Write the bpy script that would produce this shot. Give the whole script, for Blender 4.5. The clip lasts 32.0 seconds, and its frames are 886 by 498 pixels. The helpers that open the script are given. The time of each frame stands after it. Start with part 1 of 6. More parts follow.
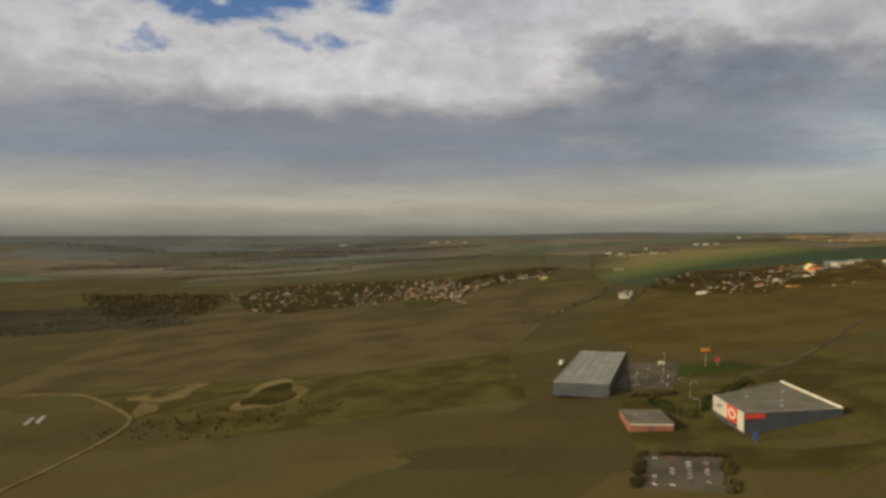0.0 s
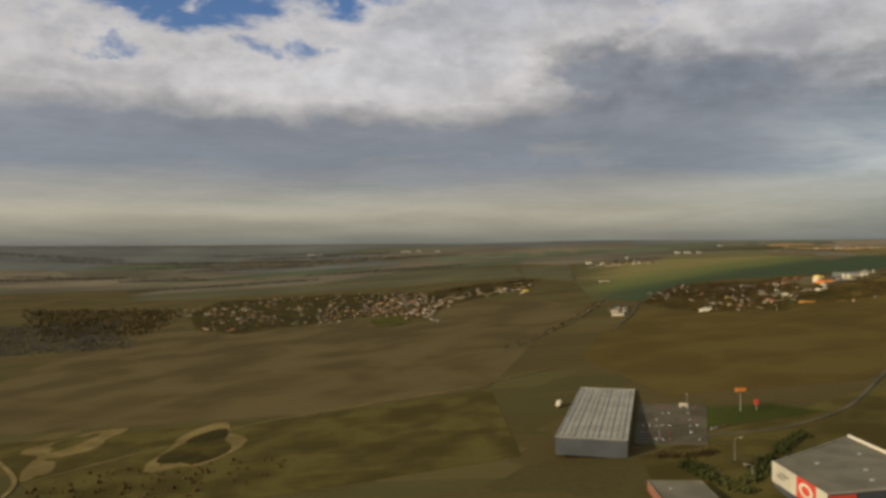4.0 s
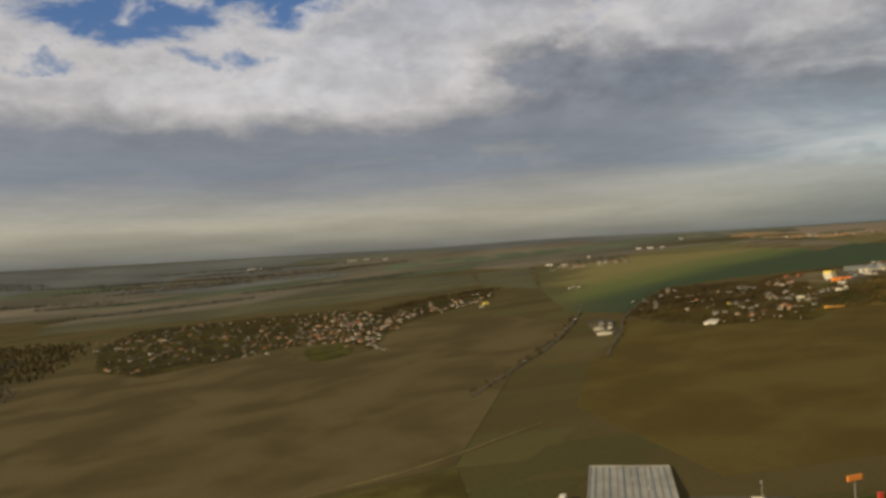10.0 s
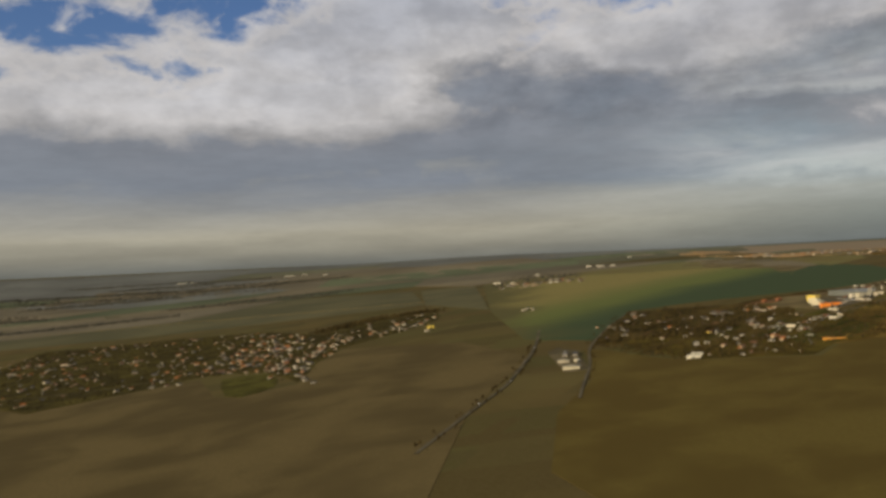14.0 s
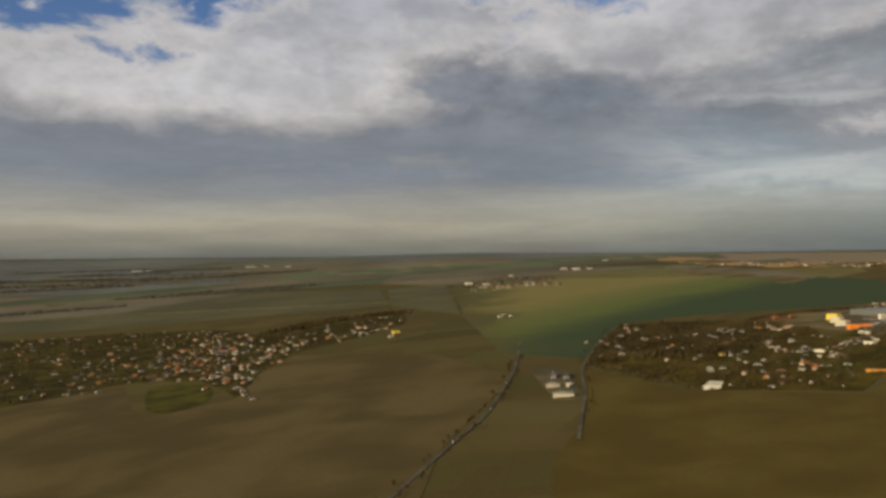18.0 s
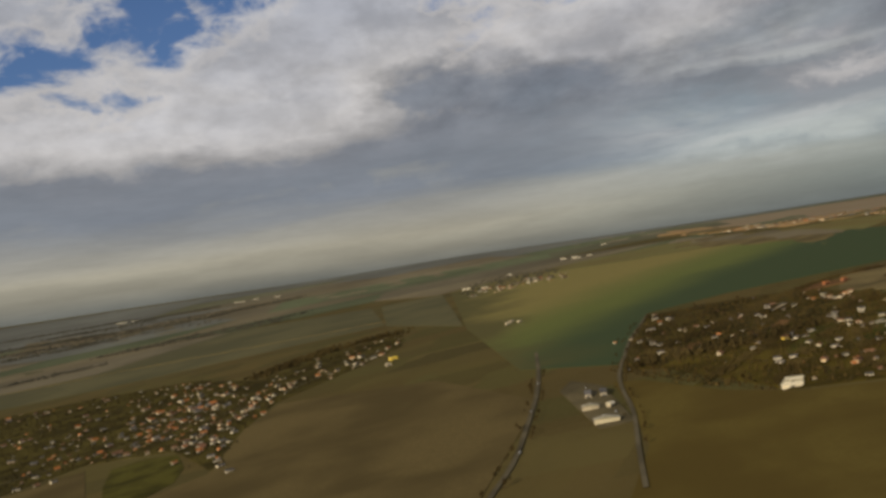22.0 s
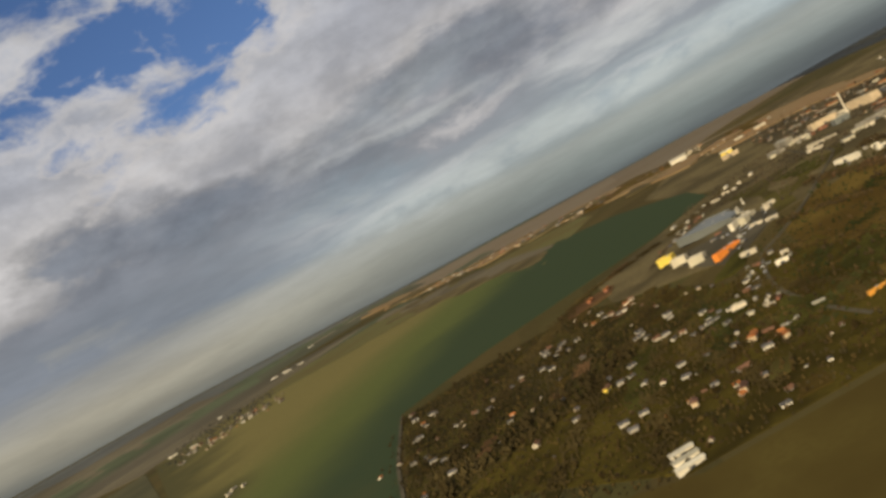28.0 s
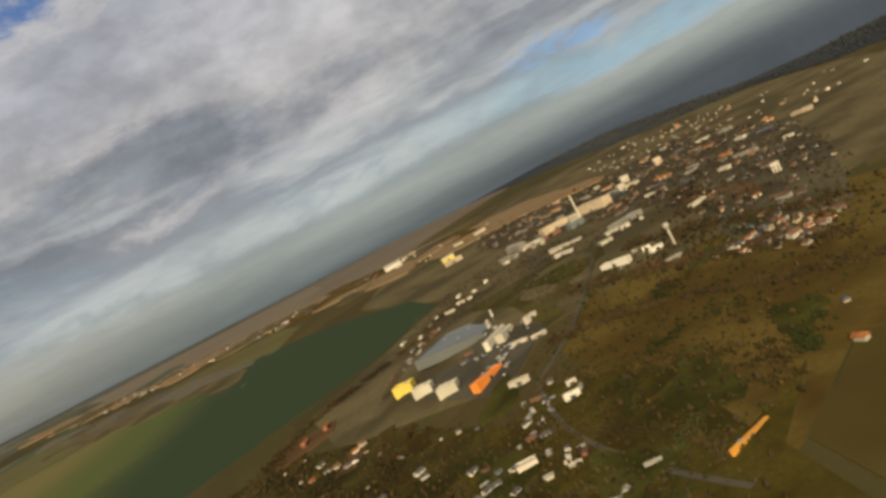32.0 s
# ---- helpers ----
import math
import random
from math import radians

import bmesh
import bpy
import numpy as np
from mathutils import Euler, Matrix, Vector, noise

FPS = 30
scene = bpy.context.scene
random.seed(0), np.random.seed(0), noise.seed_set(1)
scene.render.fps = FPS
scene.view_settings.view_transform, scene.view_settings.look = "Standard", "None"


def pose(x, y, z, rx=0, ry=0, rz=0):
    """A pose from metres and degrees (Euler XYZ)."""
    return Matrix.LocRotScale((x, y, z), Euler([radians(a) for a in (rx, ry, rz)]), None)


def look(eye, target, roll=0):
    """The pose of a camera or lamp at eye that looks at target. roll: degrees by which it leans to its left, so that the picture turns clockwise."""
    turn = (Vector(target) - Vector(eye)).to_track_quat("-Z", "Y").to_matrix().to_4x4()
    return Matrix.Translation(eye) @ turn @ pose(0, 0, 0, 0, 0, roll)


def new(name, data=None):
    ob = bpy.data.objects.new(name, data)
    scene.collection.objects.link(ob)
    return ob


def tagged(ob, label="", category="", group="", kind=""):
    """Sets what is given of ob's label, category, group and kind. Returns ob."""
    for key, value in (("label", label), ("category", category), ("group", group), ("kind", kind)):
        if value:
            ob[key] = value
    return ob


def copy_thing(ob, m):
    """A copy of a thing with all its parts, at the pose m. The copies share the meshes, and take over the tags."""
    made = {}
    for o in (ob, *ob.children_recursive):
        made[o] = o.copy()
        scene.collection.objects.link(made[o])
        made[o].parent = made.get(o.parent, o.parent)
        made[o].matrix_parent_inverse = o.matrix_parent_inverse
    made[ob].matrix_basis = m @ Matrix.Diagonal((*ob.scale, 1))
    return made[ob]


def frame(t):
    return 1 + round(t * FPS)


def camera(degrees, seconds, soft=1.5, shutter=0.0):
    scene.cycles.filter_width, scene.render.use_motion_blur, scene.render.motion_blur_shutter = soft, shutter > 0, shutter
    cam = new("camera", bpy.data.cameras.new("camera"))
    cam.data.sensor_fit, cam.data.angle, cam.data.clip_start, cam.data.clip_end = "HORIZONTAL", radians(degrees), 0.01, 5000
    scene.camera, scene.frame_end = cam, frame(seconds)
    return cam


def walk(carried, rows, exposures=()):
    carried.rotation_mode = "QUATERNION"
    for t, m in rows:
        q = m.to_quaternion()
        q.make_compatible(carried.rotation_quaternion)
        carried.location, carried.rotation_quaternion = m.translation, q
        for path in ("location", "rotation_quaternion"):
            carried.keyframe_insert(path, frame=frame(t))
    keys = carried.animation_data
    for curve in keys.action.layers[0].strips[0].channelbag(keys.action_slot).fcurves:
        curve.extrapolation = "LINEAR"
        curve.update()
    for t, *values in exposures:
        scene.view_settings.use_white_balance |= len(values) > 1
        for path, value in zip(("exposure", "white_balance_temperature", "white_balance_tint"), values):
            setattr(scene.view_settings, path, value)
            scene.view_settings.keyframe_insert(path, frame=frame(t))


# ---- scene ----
# ------------------------------------------------------------------ camera
cam = camera(55.1, 32.0, soft=3.3)
# seconds, x, y, z, yaw to the left, pitch up, lean
PATH = [
    (0.0, 0.1, 0.0, 136.0, -0.01, -0.92, 0.00),
    (0.5, 0.0, 16.6, 136.3, 0.19, -0.98, -1.81),
    (1.0, -0.1, 33.2, 136.6, 0.51, -1.21, -2.91),
    (1.5, -0.1, 49.7, 136.9, -0.04, -1.41, -1.26),
    (2.0, -0.1, 66.2, 137.3, -1.26, -1.27, 0.87),
    (2.5, 0.0, 82.7, 137.7, -2.02, -0.55, 2.05),
    (3.0, 0.3, 99.3, 138.1, -2.32, -0.36, -0.67),
    (3.5, 0.9, 115.9, 138.5, -1.97, -0.33, -0.37),
    (5.5, 3.8, 185.3, 140.9, -3.13, -0.63, 1.18),
    (6.0, 4.9, 202.2, 141.6, -4.10, -0.04, 1.87),
    (6.5, 6.2, 219.0, 142.3, -4.78, 0.11, 1.85),
    (7.0, 7.7, 235.6, 143.1, -4.90, -0.56, 0.93),
    (7.5, 9.3, 252.0, 143.8, -4.27, -0.14, -0.11),
    (8.0, 11.0, 268.1, 144.4, -3.68, 0.11, -1.87),
    (8.5, 12.6, 284.1, 145.0, -3.08, 0.00, -3.85),
    (9.0, 14.1, 300.1, 145.6, -3.19, 0.08, -3.35),
    (9.5, 15.4, 316.1, 146.2, -4.28, -0.16, -2.93),
    (10.0, 16.7, 332.0, 146.6, -5.27, -0.23, -3.02),
    (10.5, 18.2, 347.9, 147.0, -6.13, 0.01, -3.52),
    (11.0, 19.7, 363.6, 147.3, -6.69, 0.28, -4.27),
    (11.5, 21.4, 379.3, 147.5, -7.17, 0.57, -5.82),
    (12.0, 23.2, 395.1, 147.7, -7.71, 0.94, -4.69),
    (13.0, 26.8, 426.6, 147.9, -8.85, 0.95, -3.37),
    (15.5, 36.7, 505.8, 148.9, -9.17, 0.01, -1.36),
    (16.0, 39.0, 521.4, 149.2, -8.74, -0.11, -1.93),
    (16.5, 41.4, 536.9, 149.5, -9.03, -0.31, -2.27),
    (17.0, 44.0, 552.3, 149.7, -10.02, -0.17, -1.53),
    (17.5, 46.6, 567.5, 150.0, -11.09, 0.26, -0.22),
    (18.0, 49.3, 582.4, 150.3, -11.28, 0.32, -0.25),
    (18.5, 52.0, 597.1, 150.5, -11.37, 0.26, 0.16),
    (19.0, 54.8, 611.5, 150.8, -11.34, 0.05, 0.04),
    (19.5, 57.7, 625.9, 151.1, -11.56, 0.14, 1.49),
    (20.0, 60.7, 640.2, 151.4, -11.88, 0.16, 2.14),
    (20.5, 63.9, 654.5, 151.7, -12.06, -0.04, 2.25),
    (21.0, 67.4, 669.0, 152.0, -11.96, 0.54, -0.44),
    (21.5, 71.0, 683.7, 152.4, -11.80, 0.75, -4.48),
    (22.0, 74.7, 698.6, 152.8, -11.87, 0.67, -8.25),
    (22.5, 78.6, 713.9, 153.2, -12.21, 0.62, -13.37),
    (23.0, 82.6, 729.7, 153.5, -12.89, 0.23, -17.48),
    (23.5, 86.8, 745.9, 153.8, -14.55, 0.31, -18.39),
    (24.0, 91.4, 762.4, 154.0, -16.69, -0.07, -18.92),
    (24.5, 96.4, 779.1, 154.3, -19.07, 0.59, -21.92),
    (25.0, 101.9, 795.8, 154.5, -21.19, 1.12, -21.74),
    (25.5, 107.9, 812.4, 154.7, -23.08, 1.69, -25.41),
    (27.5, 141.6, 877.1, 155.6, -31.51, 1.67, -28.33),
    (28.0, 151.1, 892.1, 155.4, -33.43, 0.96, -27.99),
    (28.5, 160.9, 906.8, 155.1, -35.45, 0.89, -28.57),
    (29.0, 170.9, 921.1, 154.9, -37.65, 0.73, -28.19),
    (29.5, 181.3, 935.1, 154.7, -40.26, 0.33, -27.74),
    (30.0, 192.2, 948.4, 154.8, -42.93, -0.55, -26.85),
    (30.5, 203.5, 961.0, 155.3, -45.78, -1.01, -28.26),
    (31.0, 215.5, 973.0, 156.1, -48.59, -1.33, -27.94),
    (31.5, 227.8, 984.5, 157.1, -51.54, -1.49, -28.46),
    (32.0, 240.4, 995.8, 158.2, -54.49, -1.93, -27.21),
]


def flight(row):
    t, x, y, z, yaw, up, lean = row
    a, b = radians(yaw), radians(up)
    ahead = Vector((-math.sin(a) * math.cos(b), math.cos(a) * math.cos(b), math.sin(b)))
    return t, look(Vector((x, y, z)), Vector((x, y, z)) + ahead, lean)


walk(cam, [flight(r) for r in PATH], exposures=[(0.0, 0.03), (8.0, 0.0), (12.0, -0.06), (20.0, -0.10), (23.0, -0.12), (26.0, -0.05), (32.0, -0.03)])

# ------------------------------------------------------------------ world and sun
SUN_AZ, SUN_EL = -118.0, 19.0  # degrees clockwise from +y, above the horizon
world = bpy.data.worlds.new("sky")
scene.world = world
world.use_nodes = True
wt = world.node_tree
wt.nodes.clear()


class Net:
    """Short ways to wire shader nodes."""

    def __init__(self, tree):
        self.tree = tree

    def node(self, kind, **props):
        n = self.tree.nodes.new(kind)
        for k, v in props.items():
            setattr(n, k, v)
        return n

    def put(self, socket, v):
        if isinstance(v, bpy.types.NodeSocket):
            self.tree.links.new(v, socket)
        elif v is not None:
            socket.default_value = v

    def math(self, op, a, b=None, c=None):
        n = self.node("ShaderNodeMath", operation=op)
        for s, v in zip(n.inputs, (a, b, c)):
            self.put(s, v)
        return n.outputs[0]

    def step(self, v, lo, hi, a=0.0, b=1.0):
        n = self.node("ShaderNodeMapRange", interpolation_type="SMOOTHSTEP")
        for s, x in zip(n.inputs, (v, lo, hi, a, b)):
            self.put(s, x)
        return n.outputs[0]

    def mix(self, f, a, b, mode="MIX"):
        n = self.node("ShaderNodeMix", data_type="RGBA", blend_type=mode)
        self.put(n.inputs["Factor"], f)
        for s, v in ((n.inputs[6], a), (n.inputs[7], b)):
            self.put(s, (*v, 1) if isinstance(v, tuple) else v)
        return n.outputs[2]

    def noise(self, vec, scale, detail=4.0, rough=0.55, dist=0.0):
        n = self.node("ShaderNodeTexNoise")
        self.put(n.inputs["Vector"], vec)
        n.inputs["Scale"].default_value = scale
        n.inputs["Detail"].default_value = detail
        n.inputs["Roughness"].default_value = rough
        n.inputs["Distortion"].default_value = dist
        return n.outputs["Fac"]

    def xyz(self, x, y, z):
        n = self.node("ShaderNodeCombineXYZ")
        for s, v in zip(n.inputs, (x, y, z)):
            self.put(s, v)
        return n.outputs[0]

    def ramp(self, f, stops):
        n = self.node("ShaderNodeValToRGB")
        e = n.color_ramp.elements
        while len(e) < len(stops):
            e.new(0.5)
        for el, (p, c) in zip(e, stops):
            el.position, el.color = p, (*c, 1)
        self.put(n.inputs[0], f)
        return n.outputs[0]


def srgb(r, g, b):
    return tuple(((v / 255 + 0.055) / 1.055) ** 2.4 if v > 10 else v / 255 / 12.92 for v in (r, g, b))


def build_sky():
    s = Net(wt)
    direction = s.node("ShaderNodeTexCoord").outputs["Generated"]
    sep = s.node("ShaderNodeSeparateXYZ")
    s.put(sep.inputs[0], direction)
    dx, dy, dz = sep.outputs
    el = s.math("MULTIPLY", s.math("ARCSINE", dz), 57.2958)
    az = s.math("MULTIPLY", s.math("ARCTAN2", dx, dy), 57.2958)
    # the cloud deck as a level sheet, so that it draws together towards the horizon
    up = s.math("ADD", s.math("MAXIMUM", dz, 0.0), 0.10)
    deck = s.xyz(s.math("DIVIDE", dx, up), s.math("DIVIDE", dy, up), 0.0)
    big = s.noise(deck, 0.55, 3.0, 0.5, 0.2)
    fine = s.noise(deck, 7.0, 6.0, 0.6, 0.2)
    # heaps of cumulus, a little wider than high
    heap = s.noise(s.xyz(s.math("MULTIPLY", az, 0.085), s.math("MULTIPLY", el, 0.15), 5.0), 1.0, 9.0, 0.58, 0.12)
    knob = s.noise(s.xyz(s.math("MULTIPLY", az, 0.26), s.math("MULTIPLY", el, 0.42), 9.0), 1.0, 8.0, 0.6, 0.15)
    streak = s.noise(s.xyz(s.math("MULTIPLY", az, 0.045), s.math("MULTIPLY", el, 0.42), 3.0), 1.0, 4.0, 0.5, 0.6)
    # the sky's coordinates, bent by noise so that every cloud has a torn outline
    curl = s.noise(s.xyz(s.math("MULTIPLY", az, 0.22), s.math("MULTIPLY", el, 0.40), 17.0), 1.0, 7.0, 0.62, 0.3)
    curl_up = s.noise(s.xyz(s.math("MULTIPLY", az, 0.20), s.math("MULTIPLY", el, 0.38), 23.0), 1.0, 7.0, 0.62, 0.3)
    bent = s.xyz(s.math("ADD", az, s.math("MULTIPLY", s.math("SUBTRACT", curl, 0.5), 11.0)), s.math("ADD", el, s.math("MULTIPLY", s.math("SUBTRACT", curl_up, 0.5), 5.0)), 0.0)

    def spot(a, e, w, h, d):
        """A soft oval round azimuth a and elevation e, w and h wide, of height d."""
        n = s.node("ShaderNodeVectorMath", operation="MULTIPLY_ADD")
        s.put(n.inputs[0], bent)
        n.inputs[1].default_value, n.inputs[2].default_value = (1 / w, 1 / h, 0), (-a / w, -e / h, 0)
        q = s.node("ShaderNodeVectorMath", operation="DOT_PRODUCT")
        s.put(q.inputs[0], n.outputs[0])
        s.put(q.inputs[1], n.outputs[0])
        return s.math("MULTIPLY", s.math("EXPONENT", s.math("MULTIPLY", q.outputs["Value"], -0.8)), d)

    tone = s.math("ADD", el, s.math("MULTIPLY", s.math("MULTIPLY", s.math("SUBTRACT", streak, 0.5), 4.0), s.step(el, 0.6, 6.0)))
    tone = s.math("ADD", tone, s.math("MULTIPLY", s.math("MULTIPLY", s.math("SUBTRACT", heap, 0.5), 7.0), s.step(el, 4.0, 9.0)))
    # bright heaps and dark undersides
    for lump in ((0.5, 10.8, 7.5, 2.8, 3.6), (-17, 10.8, 9.0, 2.0, 2.6), (12.5, 11.8, 4.5, 1.7, -4.6), (20.5, 10.4, 5.0, 1.5, -3.6), (24, 12.4, 4.0, 1.4, 2.4),
                 (38, 7.6, 3.0, 0.8, 4.0), (36.5, 11.6, 6.0, 1.6, -4.2), (31, 15.6, 7.0, 2.4, 2.2), (42, 8.4, 4.5, 0.9, 3.4), (53, 9.2, 7.0, 1.4, 3.2)):
        tone = s.math("ADD", tone, spot(*lump))
    for lump in ((46, 17.0, 8.0, 3.0, 2.0), (9.4, 17.0, 5.0, 2.0, 1.6), (7, 7.0, 9.0, 1.2, -1.6), (-11, 7.6, 8.0, 0.9, -1.8), (41, 13.2, 5.0, 1.2, -3.2), (30, 7.2, 5.0, 1.0, -2.2)):
        tone = s.math("ADD", tone, spot(*lump))
    k = s.math("DIVIDE", s.math("ADD", tone, 3.0), 33.0)

    def at(e):
        return (e + 3.0) / 33.0

    grey = s.ramp(k, [(at(-1.2), srgb(108, 110, 103)), (at(-0.1), srgb(120, 121, 114)), (at(0.9), srgb(152, 148, 133)), (at(2.0), srgb(178, 172, 154)),
                      (at(3.4), srgb(166, 164, 156)), (at(5.2), srgb(134, 140, 149)), (at(8.0), srgb(140, 144, 152)),
                      (at(10.0), srgb(170, 168, 168)), (at(12.5), srgb(202, 199, 198)), (at(20.0), srgb(184, 186, 193))])
    # towards the right of the first heading the deck breaks up into a colder, thinner sky over a dark haze
    cold = s.ramp(k, [(at(-1.8), srgb(88, 93, 94)), (at(0.0), srgb(104, 111, 111)), (at(1.6), srgb(138, 146, 142)), (at(3.2), srgb(168, 173, 167)),
                      (at(4.6), srgb(152, 166, 174)), (at(7.0), srgb(152, 158, 163)), (at(10.0), srgb(154, 157, 163)),
                      (at(13.0), srgb(198, 195, 194)), (at(20.0), srgb(186, 186, 190))])
    cloud = s.mix(s.step(az, 8.0, 48.0), grey, cold)
    band = s.noise(s.xyz(s.math("MULTIPLY", az, 0.06), s.math("MULTIPLY", s.math("ADD", el, s.math("MULTIPLY", knob, 1.2)), 0.40), 11.0), 1.0, 5.0, 0.55, 0.4)
    veil = s.math("MULTIPLY", s.step(band, 0.44, 0.68), s.math("MULTIPLY", s.step(el, 2.4, 4.0), s.math("MULTIPLY", s.step(el, 14.0, 9.0), s.step(az, 18.0, 34.0))))
    cloud = s.mix(s.math("MULTIPLY", veil, 0.7), cloud, srgb(208, 209, 206))
    # a long torn slit of thin sky low over the skyline
    low = s.math("ADD", el, s.math("MULTIPLY", s.math("SUBTRACT", band, 0.5), 3.2))
    slit = s.math("MULTIPLY", s.math("MULTIPLY", s.step(low, 3.2, 4.3), s.step(low, 6.4, 4.9)), s.math("MULTIPLY", s.step(az, 24.0, 34.0), s.step(az, 92.0, 80.0)))
    cloud = s.mix(s.math("MULTIPLY", slit, s.step(knob, 0.28, 0.58, 0.25, 0.85)), cloud, s.mix(s.step(az, 54.0, 70.0), srgb(198, 204, 200), srgb(160, 190, 203)))
    shade = s.math("ADD", s.math("MULTIPLY", s.step(big, 0.35, 0.65), 0.16), 0.83)
    shade = s.math("MULTIPLY", shade, s.math("ADD", s.math("MULTIPLY", s.step(fine, 0.3, 0.7), 0.06), 0.97))
    fold = s.math("ADD", s.math("MULTIPLY", s.step(knob, 0.32, 0.68), 0.26), 0.88)
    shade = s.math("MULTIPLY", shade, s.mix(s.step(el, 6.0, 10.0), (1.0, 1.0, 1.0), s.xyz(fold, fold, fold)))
    # the lit and the shaded sides of the heaps, and a dark haze low on the right
    side = s.mix(s.step(el, 7.0, 11.0), (1.0, 1.0, 1.0), s.mix(s.step(heap, 0.38, 0.60), (0.81, 0.83, 0.87), (1.06, 1.06, 1.06)))
    cloud = s.mix(1.0, cloud, side, "MULTIPLY")
    cloud = s.mix(s.math("MULTIPLY", s.step(az, 46.0, 68.0), s.step(el, 3.0, -0.6)), cloud, srgb(84, 89, 93))
    cloud = s.mix(1.0, cloud, s.xyz(shade, shade, shade), "MULTIPLY")
    nishita = s.node("ShaderNodeTexSky", sky_type="NISHITA", sun_disc=False, sun_elevation=radians(SUN_EL),
                     sun_rotation=radians(SUN_AZ))
    blue = s.mix(1.0, nishita.outputs[0], (0.052, 0.066, 0.096), "MULTIPLY")
    # gaps between the clouds
    gap = None
    for hole in ((-14, 15.3, 6.8, 1.9, 1.32), (-19, 12.4, 2.6, 0.7, 0.8), (-10.5, 12.7, 2.4, 0.7, 0.85), (-7.4, 12.4, 2.4, 1.1, 0.78), (-3, 15.0, 1.6, 0.8, 0.6), (15.2, 13.7, 2.4, 1.2, 0.48), (17.6, 15.4, 1.8, 0.9, 0.70),
                 (23.2, 15.6, 2.2, 0.8, 0.7), (-5, 17.6, 4.5, 2.8, 1.45), (0, 20.5, 6.0, 2.5, 1.5), (15.3, 17.0, 2.6, 1.0, 0.85)):
        gap = spot(*hole) if gap is None else s.math("MAXIMUM", gap, spot(*hole))
    for hole in ((20, 21.6, 6.5, 2.2, 1.6), (26.5, 20.8, 4.2, 2.4, 1.6), (22.5, 17.6, 4.2, 1.8, 1.0), (13, 20.4, 4.5, 1.8, 1.05), (17, 14.6, 1.4, 1.4, 0.48), (37, 23.0, 5.0, 2.0, 1.0), (14, 27, 16, 3.0, 1.2),
                 (68, 6.6, 6.0, 0.9, 1.0), (-27, 14.5, 6.0, 1.6, 0.65), (-36, 17, 9, 4, 0.9)):
        gap = s.math("MAXIMUM", gap, spot(*hole))
    fleck = s.noise(s.xyz(s.math("MULTIPLY", az, 0.34), s.math("MULTIPLY", el, 0.55), 2.0), 1.0, 8.0, 0.62, 0.5)
    ragged = s.noise(s.xyz(s.math("MULTIPLY", az, 0.13), s.math("MULTIPLY", el, 0.24), 7.0), 1.3, 8.0, 0.62, 0.6)
    mask = s.step(s.math("ADD", gap, s.math("MULTIPLY", s.math("SUBTRACT", ragged, 0.5), 1.3)), 0.40, 1.02)
    mask = s.math("MULTIPLY", s.math("MULTIPLY", mask, s.step(el, 2.0, 3.6)), s.step(s.math("ADD", fleck, s.math("MULTIPLY", el, 0.006)), 0.30, 0.56))
    mask = s.math("MULTIPLY", mask, s.step(el, 5.0, 12.0, 0.72, 1.0))
    colour = s.mix(mask, cloud, blue)
    # lit rims and folds of the cumulus
    rim = s.step(s.math("ADD", gap, s.math("MULTIPLY", s.math("SUBTRACT", ragged, 0.5), 1.3)), 0.18, 0.44)
    rim = s.math("MULTIPLY", s.math("MULTIPLY", rim, s.step(gap, 0.05, 0.3)), s.math("MULTIPLY", s.math("SUBTRACT", 1.0, mask), s.step(el, 7.0, 10.0)))
    colour = s.mix(s.math("MULTIPLY", rim, 0.30), colour, srgb(214, 208, 203))
    back = s.node("ShaderNodeBackground")
    s.put(back.inputs["Color"], colour)
    back.inputs["Strength"].default_value = 1.0
    out = s.node("ShaderNodeOutputWorld")
    s.put(out.inputs[0], back.outputs[0])


build_sky()
sun = new("sun", bpy.data.lights.new("sun", "SUN"))
sun.data.energy, sun.data.angle, sun.data.color = 4.6, radians(0.6), (1.0, 0.83, 0.58)
sa, se = radians(SUN_AZ), radians(SUN_EL)
sun.matrix_world = look(Vector((math.sin(sa) * math.cos(se), math.cos(sa) * math.cos(se), math.sin(se))) * 100, (0, 0, 0))


